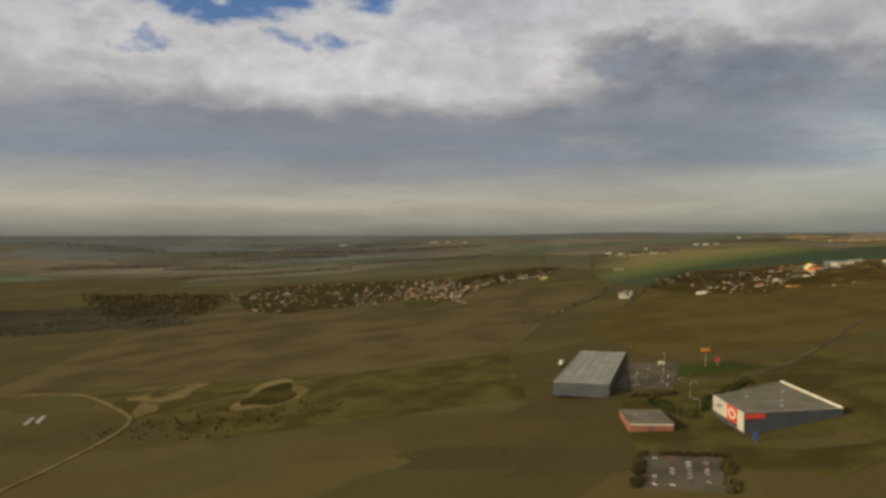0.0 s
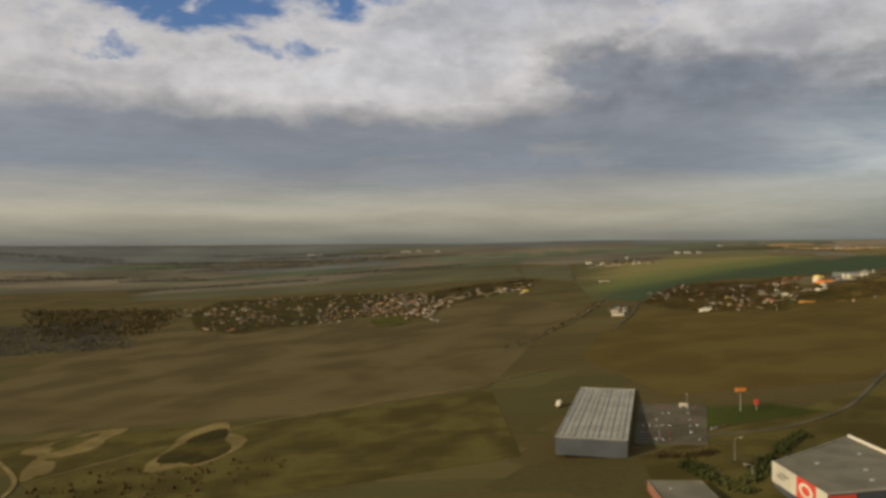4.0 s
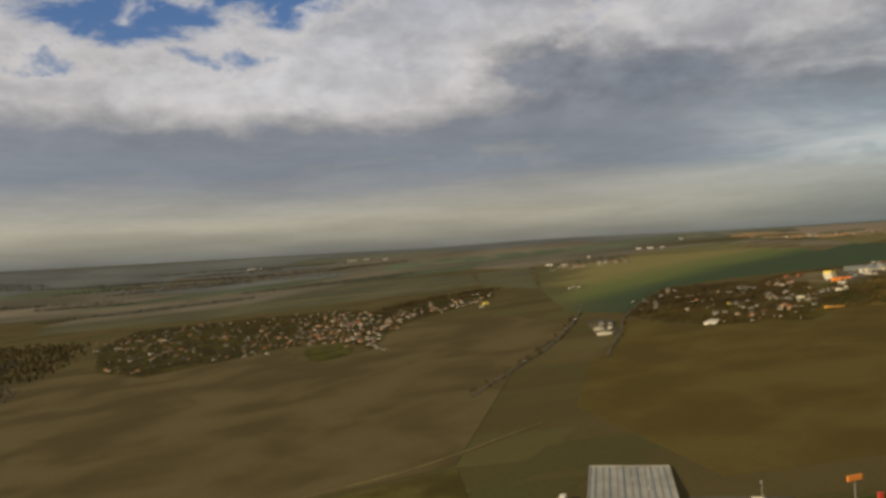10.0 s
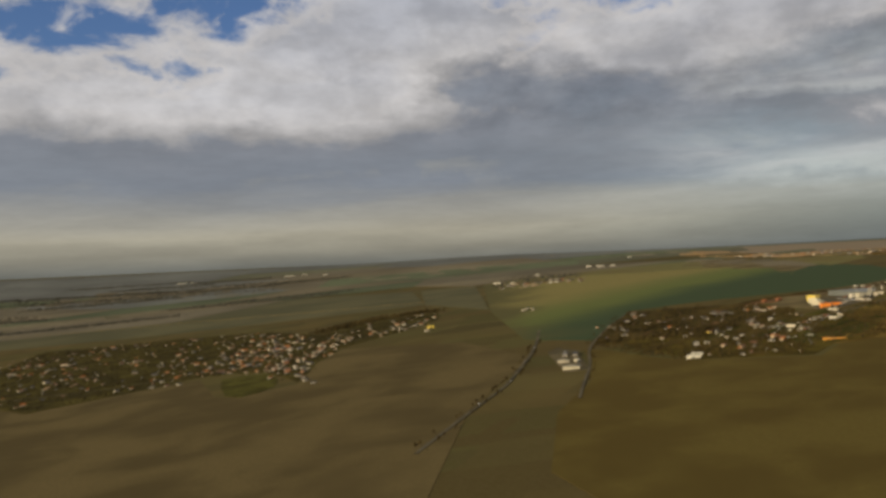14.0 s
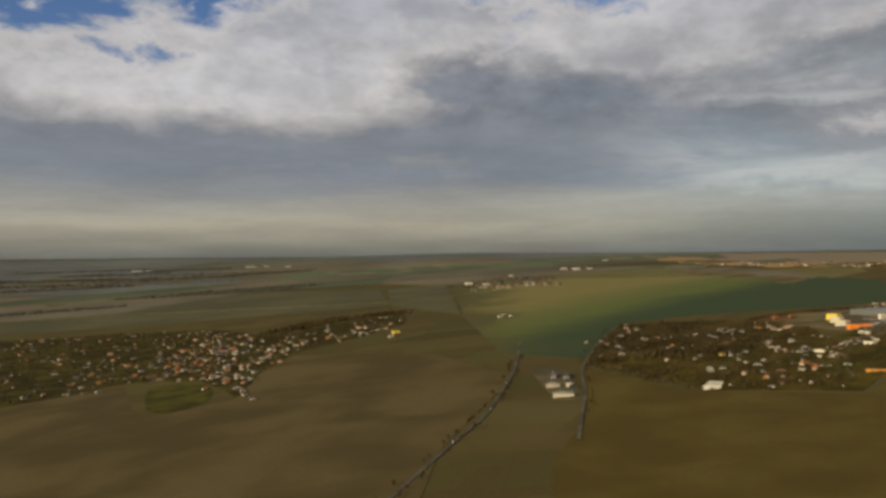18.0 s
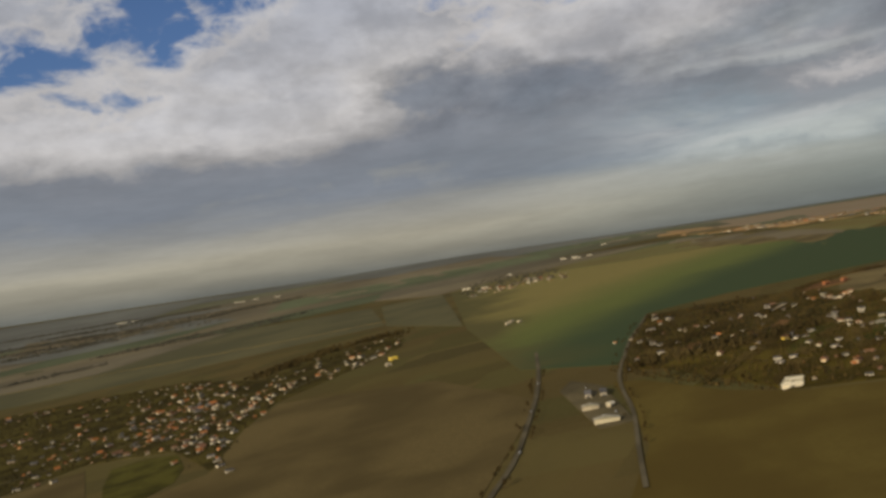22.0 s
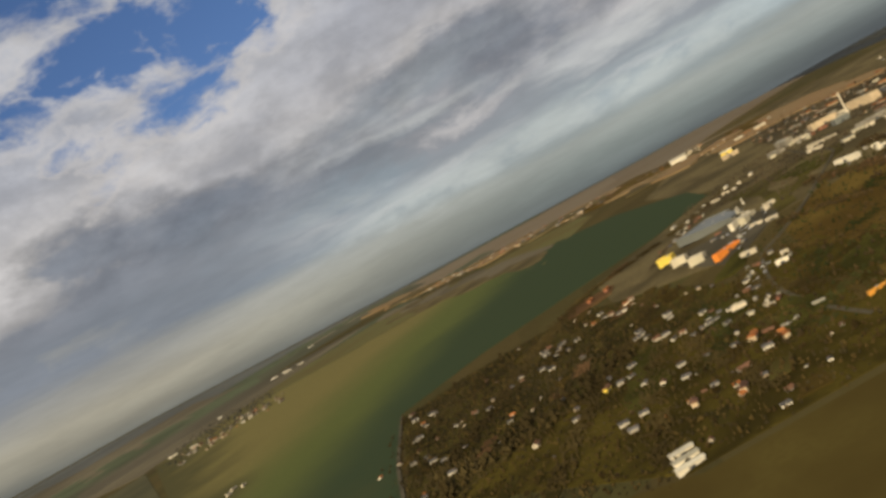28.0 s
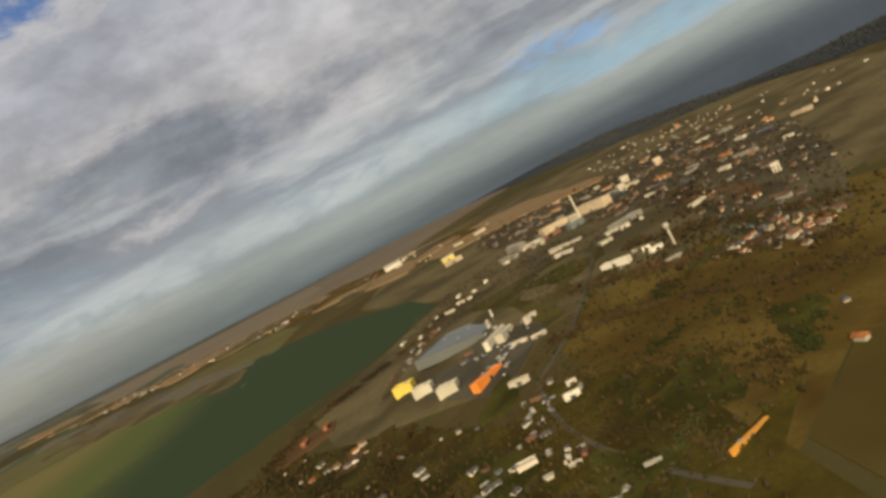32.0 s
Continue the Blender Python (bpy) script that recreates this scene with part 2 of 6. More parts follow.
# ------------------------------------------------------------------ materials
def material(name, tint, rough=0.85, grain=1.0, coarse=0.05, spread=0.35, bump=0.3, metal=0.0, piece=0.25, second=None, space="Position"):
    """A surface with grain and stains at two scales; piece: how far the tint differs from object to object."""
    m = bpy.data.materials.new(name)
    m.use_nodes = True
    t = m.node_tree
    t.nodes.clear()
    s = Net(t)
    where = s.node("ShaderNodeNewGeometry").outputs["Position"] if space == "Position" else s.node("ShaderNodeTexCoord").outputs["Object"]
    small, large = s.noise(where, grain, 5, 0.6), s.noise(where, coarse, 3, 0.5, 0.3)
    c = s.mix(s.step(large, 0.35, 0.65), tuple(v * (1 - spread) for v in tint), second or tuple(min(1, v * (1 + spread * 0.6)) for v in tint))
    c = s.mix(s.math("MULTIPLY", s.step(small, 0.3, 0.7), 0.5), c, tuple(v * (1 - spread * 0.8) for v in tint))
    if piece:
        rnd = s.node("ShaderNodeObjectInfo").outputs["Random"]
        v = s.math("ADD", s.math("MULTIPLY", rnd, piece), 1 - piece / 2)
        c = s.mix(1.0, c, s.xyz(v, v, v), "MULTIPLY")
    b = s.node("ShaderNodeBsdfPrincipled")
    s.put(b.inputs["Base Color"], c)
    s.put(b.inputs["Roughness"], s.math("ADD", s.math("MULTIPLY", small, 0.15), rough - 0.07))
    b.inputs["Metallic"].default_value = metal
    b.inputs["Specular IOR Level"].default_value = 0.02 if rough > 0.92 else (0.15 if rough > 0.7 else 0.4)
    if bump:
        n = s.node("ShaderNodeBump")
        n.inputs["Strength"].default_value = bump
        n.inputs["Distance"].default_value = 0.1
        s.put(n.inputs["Height"], small)
        s.put(b.inputs["Normal"], n.outputs[0])
    o = s.node("ShaderNodeOutputMaterial")
    s.put(o.inputs[0], b.outputs[0])
    return m


def ground_material():
    """A patchwork of fields, strips and meadows that runs to the horizon."""
    m = bpy.data.materials.new("farmland")
    m.use_nodes = True
    t = m.node_tree
    t.nodes.clear()
    s = Net(t)
    where = s.node("ShaderNodeNewGeometry").outputs["Position"]
    turn = s.node("ShaderNodeMapping")
    turn.inputs["Rotation"].default_value = (0, 0, radians(24))
    turn.inputs["Scale"].default_value = (1 / 420, 1 / 260, 0.0)
    s.put(turn.inputs[0], where)
    cell = s.node("ShaderNodeTexVoronoi", distance="CHEBYCHEV")
    s.put(cell.inputs["Vector"], turn.outputs[0])
    cell.inputs["Randomness"].default_value = 0.75
    sep = s.node("ShaderNodeSeparateColor")
    s.put(sep.inputs[0], cell.outputs["Color"])
    crop = s.ramp(sep.outputs[0], [(0.0, (0.070, 0.053, 0.019)), (0.3, (0.080, 0.061, 0.021)), (0.45, (0.068, 0.057, 0.019)), (0.62, (0.062, 0.058, 0.019)),
                                  (0.75, (0.090, 0.070, 0.025)), (0.9, (0.058, 0.050, 0.018))])
    v = s.math("ADD", s.math("MULTIPLY", sep.outputs[1], 0.3), 0.85)
    crop = s.mix(1.0, crop, s.xyz(v, v, v), "MULTIPLY")
    patchy = s.noise(where, 0.012, 5, 0.6, 0.3)
    crop = s.mix(s.math("MULTIPLY", s.step(patchy, 0.35, 0.7), 0.45), crop, (0.055, 0.043, 0.016))
    clods = s.noise(where, 0.35, 4, 0.65)
    crop = s.mix(s.math("MULTIPLY", s.step(clods, 0.35, 0.7), 0.3), crop, (0.093, 0.075, 0.033))
    b = s.node("ShaderNodeBsdfPrincipled")
    s.put(b.inputs["Base Color"], crop)
    b.inputs["Roughness"].default_value = 0.95
    b.inputs["Specular IOR Level"].default_value = 0.02
    o = s.node("ShaderNodeOutputMaterial")
    s.put(o.inputs[0], b.outputs[0])
    return m


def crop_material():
    """One winter crop, yellowed far up the slope; cloud shade and sun are put into its dark and bright greens."""
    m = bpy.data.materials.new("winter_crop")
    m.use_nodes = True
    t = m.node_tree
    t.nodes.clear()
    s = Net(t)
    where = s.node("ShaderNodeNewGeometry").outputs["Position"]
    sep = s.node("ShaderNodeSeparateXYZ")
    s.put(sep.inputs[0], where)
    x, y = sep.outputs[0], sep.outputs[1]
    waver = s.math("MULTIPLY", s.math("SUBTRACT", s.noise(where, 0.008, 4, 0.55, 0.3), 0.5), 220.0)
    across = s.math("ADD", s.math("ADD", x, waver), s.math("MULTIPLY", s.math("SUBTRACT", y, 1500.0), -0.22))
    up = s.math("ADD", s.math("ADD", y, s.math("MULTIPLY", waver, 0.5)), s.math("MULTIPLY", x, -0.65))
    # Cloud shade on the near part, sun beyond it, painted as two greens.
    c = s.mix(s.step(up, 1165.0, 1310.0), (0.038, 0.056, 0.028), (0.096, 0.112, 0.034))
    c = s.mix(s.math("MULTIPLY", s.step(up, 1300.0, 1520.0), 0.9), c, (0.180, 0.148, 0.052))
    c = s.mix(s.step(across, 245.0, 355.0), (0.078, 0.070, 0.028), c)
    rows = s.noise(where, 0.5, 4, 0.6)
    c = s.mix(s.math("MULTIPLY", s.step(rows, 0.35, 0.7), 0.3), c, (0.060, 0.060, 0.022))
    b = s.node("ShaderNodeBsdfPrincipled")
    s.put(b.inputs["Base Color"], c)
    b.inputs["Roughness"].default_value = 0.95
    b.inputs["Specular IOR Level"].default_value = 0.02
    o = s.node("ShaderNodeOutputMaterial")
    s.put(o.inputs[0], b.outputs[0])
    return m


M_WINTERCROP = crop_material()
# Blue-grey of the dark haze beyond the town, painted as ground and clumps.
M_HAZERIDGE = material("dark_haze_ridge", (0.046, 0.050, 0.050), 0.95, 0.05, 0.004, 0.2, 0.3, piece=0, second=(0.054, 0.058, 0.056))
M_GROUND = ground_material()
M_PLOUGH = material("ploughed_soil", (0.089, 0.068, 0.028), 0.95, 0.4, 0.012, 0.3, 0.4, piece=0)
M_STUBBLE = material("stubble", (0.102, 0.074, 0.020), 0.95, 0.4, 0.018, 0.36, 0.4, piece=0, second=(0.092, 0.071, 0.019))
M_OLIVE = material("winter_meadow", (0.078, 0.063, 0.018), 0.95, 0.5, 0.03, 0.42, 0.4, piece=0, second=(0.090, 0.076, 0.021))
M_GARDEN = material("garden_soil", (0.050, 0.041, 0.012), 0.95, 0.3, 0.035, 0.45, 0.4, piece=0, second=(0.072, 0.059, 0.014))
M_LAWN = material("lawn", (0.042, 0.051, 0.010), 0.95, 0.6, 0.02, 0.25, 0.3, piece=0)
M_SAND = material("sandy_gravel", (0.158, 0.119, 0.043), 0.95, 0.6, 0.03, 0.35, 0.4, piece=0)
# Slope grass with the orange of the low sun put into its colour.
M_SUNHILL = material("sunlit_grass_slope", (0.34, 0.222, 0.108), 0.95, 0.06, 0.014, 0.35, 0.3, piece=0, second=(0.21, 0.150, 0.074))
# Far field colours, paled and greyed to paint in the haze of distance.
M_HAZEFIELDS = [material("far_" + n, c, 0.95, 0.03, 0.004, 0.22, 0.0, piece=0.3) for n, c in
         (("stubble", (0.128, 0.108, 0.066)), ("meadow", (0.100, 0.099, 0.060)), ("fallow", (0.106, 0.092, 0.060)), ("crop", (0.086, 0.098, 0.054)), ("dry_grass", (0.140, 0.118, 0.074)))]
# Grey of the hazy plain near the horizon, put into the base colour.
M_HAZEPLAIN = material("hazed_grey_plain", (0.112, 0.114, 0.098), 0.95, 0.03, 0.004, 0.18, 0.0, piece=0.2)
# Dry hillside, its colour lightened to paint in the haze over it.
M_HAZEHILL = material("hazed_dry_hillside", (0.235, 0.182, 0.115), 0.95, 0.03, 0.005, 0.3, 0.0, piece=0.2, second=(0.180, 0.150, 0.102))
M_ASPHALT = material("asphalt", (0.088, 0.076, 0.049), 0.95, 0.8, 0.04, 0.3, 0.3, piece=0)
M_TRACK = material("dirt_track", (0.165, 0.128, 0.051), 0.95, 0.7, 0.05, 0.3, 0.3, piece=0)
M_WHITE = material("lime_plaster", (0.56, 0.49, 0.35), 0.85, 0.7, 0.12, 0.2, 0.2, piece=0.6)
M_CREAM = material("ochre_plaster", (0.50, 0.39, 0.24), 0.85, 0.7, 0.12, 0.2, 0.2, piece=0.5)
M_LIME = material("fresh_limewash", (0.74, 0.67, 0.50), 0.85, 0.7, 0.12, 0.12, 0.2, piece=0.3)
M_BITUMEN = material("bitumen_roof", (0.145, 0.132, 0.085), 0.9, 0.9, 0.06, 0.25, 0.2, piece=0)
M_GREY = material("grey_render", (0.29, 0.26, 0.195), 0.88, 0.7, 0.12, 0.2, 0.2, piece=0.3)
M_REDROOF = material("clay_tile_roof", (0.35, 0.130, 0.038), 0.8, 1.6, 0.15, 0.3, 0.5, piece=0.5)
M_BROWNROOF = material("old_brown_tile_roof", (0.16, 0.085, 0.05), 0.85, 1.6, 0.15, 0.3, 0.5, piece=0.5)
M_GREYROOF = material("slate_roof", (0.105, 0.10, 0.095), 0.75, 1.6, 0.15, 0.3, 0.5, piece=0.5)
M_SHEET = material("ribbed_sheet_roof", (0.31, 0.29, 0.215), 0.75, 0.9, 0.06, 0.2, 0.2, piece=0.2)
M_WHITESHEET = material("white_sheet_metal", (0.52, 0.48, 0.36), 0.6, 0.9, 0.06, 0.15, 0.1, piece=0.35)
M_DARKWALL = material("blue_grey_cladding", (0.055, 0.060, 0.062), 0.7, 0.9, 0.08, 0.2, 0.1, piece=0.1)
M_RED = material("red_cladding", (0.55, 0.06, 0.03), 0.55, 0.9, 0.08, 0.15, 0.05, piece=0)
M_ORANGE = material("orange_cladding", (0.85, 0.27, 0.035), 0.6, 0.9, 0.08, 0.12, 0.05, piece=0)
M_AMBER = material("amber_cladding", (0.72, 0.33, 0.045), 0.6, 0.9, 0.08, 0.2, 0.05, piece=0)
M_YELLOW = material("yellow_cladding", (0.75, 0.56, 0.08), 0.6, 0.9, 0.08, 0.12, 0.05, piece=0)
M_BEIGE = material("beige_cladding", (0.56, 0.50, 0.34), 0.65, 0.9, 0.08, 0.12, 0.05, piece=0.15)
M_BLUE = material("blue_panel", (0.04, 0.08, 0.22), 0.5, 0.9, 0.1, 0.15, 0.05, piece=0)
M_POLE = material("galvanised_steel", (0.38, 0.37, 0.33), 0.45, 2.0, 0.3, 0.15, 0.05, metal=0.4, piece=0)
M_WINDOW = material("window_glass", (0.03, 0.035, 0.04), 0.12, 1.0, 0.2, 0.2, 0, piece=0.3)
M_GLASSHOUSE = material("greenhouse_glass", (0.150, 0.158, 0.135), 0.5, 0.4, 0.03, 0.15, 0.05, piece=0.15)
M_WOODDOOR = material("painted_door", (0.10, 0.06, 0.035), 0.6, 2.0, 0.5, 0.2, 0.1, piece=0.4)
M_BRICK = material("chimney_brick", (0.28, 0.12, 0.07), 0.9, 4.0, 0.5, 0.25, 0.3, piece=0.3)
M_BARK = material("bark", (0.075, 0.055, 0.038), 0.95, 3.0, 0.4, 0.3, 0.4, piece=0.3, space="Object")
M_TWIGS = material("bare_twigs", (0.054, 0.037, 0.014), 0.95, 0.5, 0.12, 0.4, 0.3, piece=0.5, second=(0.080, 0.056, 0.018), space="Object")
M_RUSSET = material("russet_foliage", (0.052, 0.037, 0.014), 0.9, 0.5, 0.12, 0.4, 0.3, piece=0.5, second=(0.078, 0.050, 0.017), space="Object")
M_FIR = material("evergreen_needles", (0.030, 0.042, 0.020), 0.9, 0.5, 0.12, 0.35, 0.3, piece=0.4, space="Object")
# Leafless twigs with the grey haze of distance mixed into their colour.
M_HAZEWOOD = material("hazed_leafless_wood", (0.072, 0.067, 0.050), 0.95, 0.1, 0.01, 0.3, 0.3, piece=0, second=(0.090, 0.083, 0.060))
M_PALE = material("yellowed_meadow", (0.168, 0.134, 0.050), 0.95, 0.3, 0.008, 0.35, 0.3, piece=0, second=(0.120, 0.118, 0.045))
M_ROUGH = material("rough_winter_grass", (0.066, 0.051, 0.012), 0.95, 0.5, 0.04, 0.5, 0.4, piece=0, second=(0.086, 0.066, 0.012))
M_DARKSOIL = material("dark_ploughed_soil", (0.060, 0.041, 0.010), 0.95, 0.4, 0.02, 0.35, 0.4, piece=0)
M_TAWNY = material("brown_slope_grass", (0.106, 0.068, 0.017), 0.95, 0.4, 0.03, 0.4, 0.4, piece=0, second=(0.124, 0.086, 0.021))
M_DRY = material("weathered_ground", (0.128, 0.102, 0.048), 0.95, 0.3, 0.02, 0.45, 0.4, piece=0, second=(0.152, 0.120, 0.055))
M_CLAY = material("red_brown_soil", (0.125, 0.070, 0.030), 0.95, 0.4, 0.02, 0.35, 0.4, piece=0)
M_WOODS = material("leafless_wood", (0.052, 0.039, 0.016), 0.95, 0.2, 0.02, 0.4, 0.3, piece=0, second=(0.074, 0.056, 0.021))
# Town soil and trees, both greyed to paint in the haze over the town.
M_TOWNSOIL = material("town_gardens", (0.090, 0.076, 0.043), 0.95, 0.4, 0.03, 0.4, 0.4, piece=0, second=(0.116, 0.096, 0.052))
M_TOWNTREES = material("bare_town_trees", (0.066, 0.054, 0.034), 0.95, 0.2, 0.02, 0.4, 0.3, piece=0, second=(0.094, 0.072, 0.040))
M_EVERGREEN = material("dark_green_bushes", (0.036, 0.042, 0.014), 0.95, 0.3, 0.03, 0.4, 0.3, piece=0, second=(0.054, 0.056, 0.018))
M_BLACKWOOD = material("dark_bare_trees", (0.036, 0.029, 0.014), 0.95, 0.2, 0.02, 0.4, 0.3, piece=0, second=(0.056, 0.044, 0.020))
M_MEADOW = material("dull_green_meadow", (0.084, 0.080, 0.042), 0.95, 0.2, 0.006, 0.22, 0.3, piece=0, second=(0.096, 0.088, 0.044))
M_PADDOCK = material("paddock_grass", (0.056, 0.052, 0.012), 0.95, 0.5, 0.05, 0.45, 0.4, piece=0, second=(0.072, 0.066, 0.014))
M_TYRE = material("tyre_rubber", (0.02, 0.02, 0.02), 0.8, 3.0, 0.5, 0.2, 0.1, piece=0)
M_CAR = [material("car_paint_" + n, c, 0.3, 2.0, 0.4, 0.08, 0, piece=0.2) for n, c in
         (("white", (0.75, 0.75, 0.73)), ("silver", (0.42, 0.43, 0.44)), ("dark", (0.035, 0.04, 0.05)), ("red", (0.4, 0.04, 0.03)))]


# ------------------------------------------------------------------ mesh helpers
def hump(x, y, cx, cy, sx, sy):
    return math.exp(-(((x - cx) / sx) ** 2 + ((y - cy) / sy) ** 2))


def ease(v, lo, hi):
    k = min(max((v - lo) / (hi - lo), 0), 1)
    return k * k * (3 - 2 * k)


def land(x, y):
    """Height of the ground: a valley side that climbs to the right of the flight, a knoll under the works, a wide plain that swells to a level skyline."""
    k = 1 - 0.35 * ease(y, 1500, 2900)
    side = 1200 * math.tanh(x / 1200) if x < 0 else 1500 * math.tanh(x / 1500)
    h = 0.099 * side * k + 0.0259 * 2600 * math.tanh(y / 2600)
    h += 14 * hump(x, y, 650, 1190, 140, 110) - 6 * hump(x, y, -80, 1600, 140, 200) - 4.5 * hump(x, y, 168, 492, 42, 42)
    far, bearing = math.hypot(x - 120, y - 600), math.degrees(math.atan2(x - 120, y - 600))
    east = ease(bearing, 52, 64) * (1 - ease(bearing, 150, 170))
    crest = 150 + far * math.tan(radians(-0.22 + 0.3 * ease(bearing, 0, 14) - 1.35 * east))
    k = ease(far, 2300 - 1300 * east, 4700 - 2800 * east)
    return h + k * (crest + 5 * math.sin(x / 610 + 1) + 4 * math.sin(y / 530 + x / 900) - h)


def part(name, bm, mat, parent=None, label=""):
    me = bpy.data.meshes.new(name)
    bm.to_mesh(me)
    bm.free()
    for m in (mat if isinstance(mat, (list, tuple)) else [mat]):
        me.materials.append(m)
    ob = new(name, me)
    if parent:
        ob.parent = parent
    if label:
        ob["label"] = label
    return ob


def share(name, me, parent, m):
    ob = new(name, me)
    ob.parent = parent
    ob.matrix_basis = m
    return ob


def thing(name, m, label, category, group="", kind=""):
    ob = new(name)
    ob.matrix_basis = m
    return tagged(ob, label, category, group, kind)


def box(bm, x0, y0, z0, x1, y1, z1, bevel=0.0):
    v = [bm.verts.new((x, y, z)) for z in (z0, z1) for y in (y0, y1) for x in (x0, x1)]
    f = [bm.faces.new([v[i] for i in q]) for q in ((0, 2, 3, 1), (4, 5, 7, 6), (0, 1, 5, 4), (2, 6, 7, 3), (0, 4, 6, 2), (1, 3, 7, 5))]
    if bevel:
        bmesh.ops.bevel(bm, geom=list({e for q in f for e in q.edges}), offset=bevel, segments=1, affect="EDGES")
    return f


def boxed(*a, bevel=0.0):
    bm = bmesh.new()
    box(bm, *a, bevel=bevel)
    return bm


def tube(bm, p, q, r0, r1, n=8, cap=True):
    p, q = Vector(p), Vector(q)
    ax = (q - p).to_track_quat("Z", "Y").to_matrix()
    rings = []
    for c, r in ((p, r0), (q, r1)):
        rings.append([bm.verts.new(c + ax @ Vector((r * math.cos(2 * math.pi * i / n), r * math.sin(2 * math.pi * i / n), 0))) for i in range(n)])
    for i in range(n):
        bm.faces.new((rings[0][i], rings[0][(i + 1) % n], rings[1][(i + 1) % n], rings[1][i]))
    if cap:
        bm.faces.new(rings[1])
        bm.faces.new(rings[0][::-1])


def inside(p, poly):
    x, y = p
    hit = False
    for (x0, y0), (x1, y1) in zip(poly, poly[1:] + poly[:1]):
        if (y0 > y) != (y1 > y) and x < (x1 - x0) * (y - y0) / (y1 - y0) + x0:
            hit = not hit
    return hit


def patch(name, poly, mat, lift, label, category, cell=40.0):
    """A level-edged piece of ground that follows the land, lying a little above it, with an edge down into it."""
    bm = bmesh.new()
    bm.faces.new([bm.verts.new((x, y, 0)) for x, y in poly])
    xs, ys = [p[0] for p in poly], [p[1] for p in poly]
    for lo, hi, n in ((min(xs), max(xs), (1, 0, 0)), (min(ys), max(ys), (0, 1, 0))):
        k = lo + cell
        while k < hi:
            bmesh.ops.bisect_plane(bm, geom=bm.verts[:] + bm.edges[:] + bm.faces[:], plane_co=Vector(n) * k, plane_no=n)
            k += cell
    for v in bm.verts:
        v.co.z = land(v.co.x, v.co.y) + lift
    bmesh.ops.recalc_face_normals(bm, faces=bm.faces[:])
    if sum(f.normal.z for f in bm.faces) < 0:
        bmesh.ops.reverse_faces(bm, faces=bm.faces[:])
    rim = [e for e in bm.edges if e.is_boundary]
    out = bmesh.ops.extrude_edge_only(bm, edges=rim)
    for v in out["geom"]:
        if isinstance(v, bmesh.types.BMVert):
            v.co.z -= lift + 0.5
    return tagged(part(name, bm, mat), label, category, kind="structure")


def strip(name, pts, width, mat, lift, label, category="road"):
    """A road along a line of points."""
    dense = []
    for (x0, y0), (x1, y1) in zip(pts, pts[1:]):
        n = max(1, int(math.hypot(x1 - x0, y1 - y0) / 12))
        dense += [(x0 + (x1 - x0) * i / n, y0 + (y1 - y0) * i / n) for i in range(n)]
    dense.append(pts[-1])
    for _ in range(3):
        dense = [dense[0]] + [((a[0] + 2 * b[0] + c[0]) / 4, (a[1] + 2 * b[1] + c[1]) / 4) for a, b, c in zip(dense, dense[1:], dense[2:])] + [dense[-1]]
    bm = bmesh.new()
    rows = []
    for i, (x, y) in enumerate(dense):
        a, b = dense[max(i - 1, 0)], dense[min(i + 1, len(dense) - 1)]
        d = Vector((b[0] - a[0], b[1] - a[1])).normalized()
        row = []
        for s, dz in ((-1, -0.5), (-1, lift), (1, lift), (1, -0.5)):
            px, py = x - d.y * s * width / 2, y + d.x * s * width / 2
            row.append(bm.verts.new((px, py, land(px, py) + dz)))
        rows.append(row)
    for r, q in zip(rows, rows[1:]):
        for i in range(3):
            bm.faces.new((r[i], q[i], q[i + 1], r[i + 1]))
    bmesh.ops.recalc_face_normals(bm, faces=bm.faces[:])
    return tagged(part(name, bm, mat), label, category, kind="structure")


def ground():
    """One sheet: close-meshed under the flight, wide-meshed out to the horizon."""
    def axis(lo, hi, a, b, fine, n):
        mid = list(np.arange(a, b + 1, fine))
        left = [a - (a - lo) * (i / n) ** 1.6 for i in range(n, 0, -1)]
        right = [b + (hi - b) * (i / n) ** 1.6 for i in range(1, n + 1)]
        return left + mid + right
    xs, ys = axis(-7000, 7500, -700, 1500, 25, 34), axis(-6500, 8000, 200, 2300, 25, 34)
    verts = [(x, y, land(x, y)) for y in ys for x in xs]
    w = len(xs)
    faces = [(j * w + i, j * w + i + 1, (j + 1) * w + i + 1, (j + 1) * w + i) for j in range(len(ys) - 1) for i in range(w - 1)]
    me = bpy.data.meshes.new("ground")
    me.from_pydata(verts, [], faces)
    me.materials.append(M_GROUND)
    tagged(new("ground", me), "wide farmland in a patchwork of brown and olive winter fields", "ground", kind="structure")


# ------------------------------------------------------------------ ground and fields
ground()
patch("field", [(-453, 817), (-252, 801), (-80, 771), (60, 795), (140, 1050), (235, 1230), (200, 1400), (70, 1510), (36, 1422), (18, 1294), (-36, 1268), (-61, 1294), (-93, 1452), (-182, 1412), (-258, 1376), (-355, 1499), (-487, 1534)],
      M_PLOUGH, 0.25, "large bare ploughed field in front of the village", "field")
patch("field", [(175, 705), (300, 690), (520, 800), (700, 930), (640, 1036), (527, 1052), (441, 1067), (404, 1036), (332, 1094), (312, 1134), (298, 1205), (284, 1222), (264, 1150), (241, 1080), (190, 1000), (150, 880)],
      M_STUBBLE, 0.25, "broad ochre-brown stubble field beside the farm lane", "field")
patch("field", [(-332, 780), (-210, 773), (-80, 761), (60, 788), (60, 600), (-151, 564), (-231, 647)], M_OLIVE, 0.2, "dull olive meadow beside the sandy track", "field")
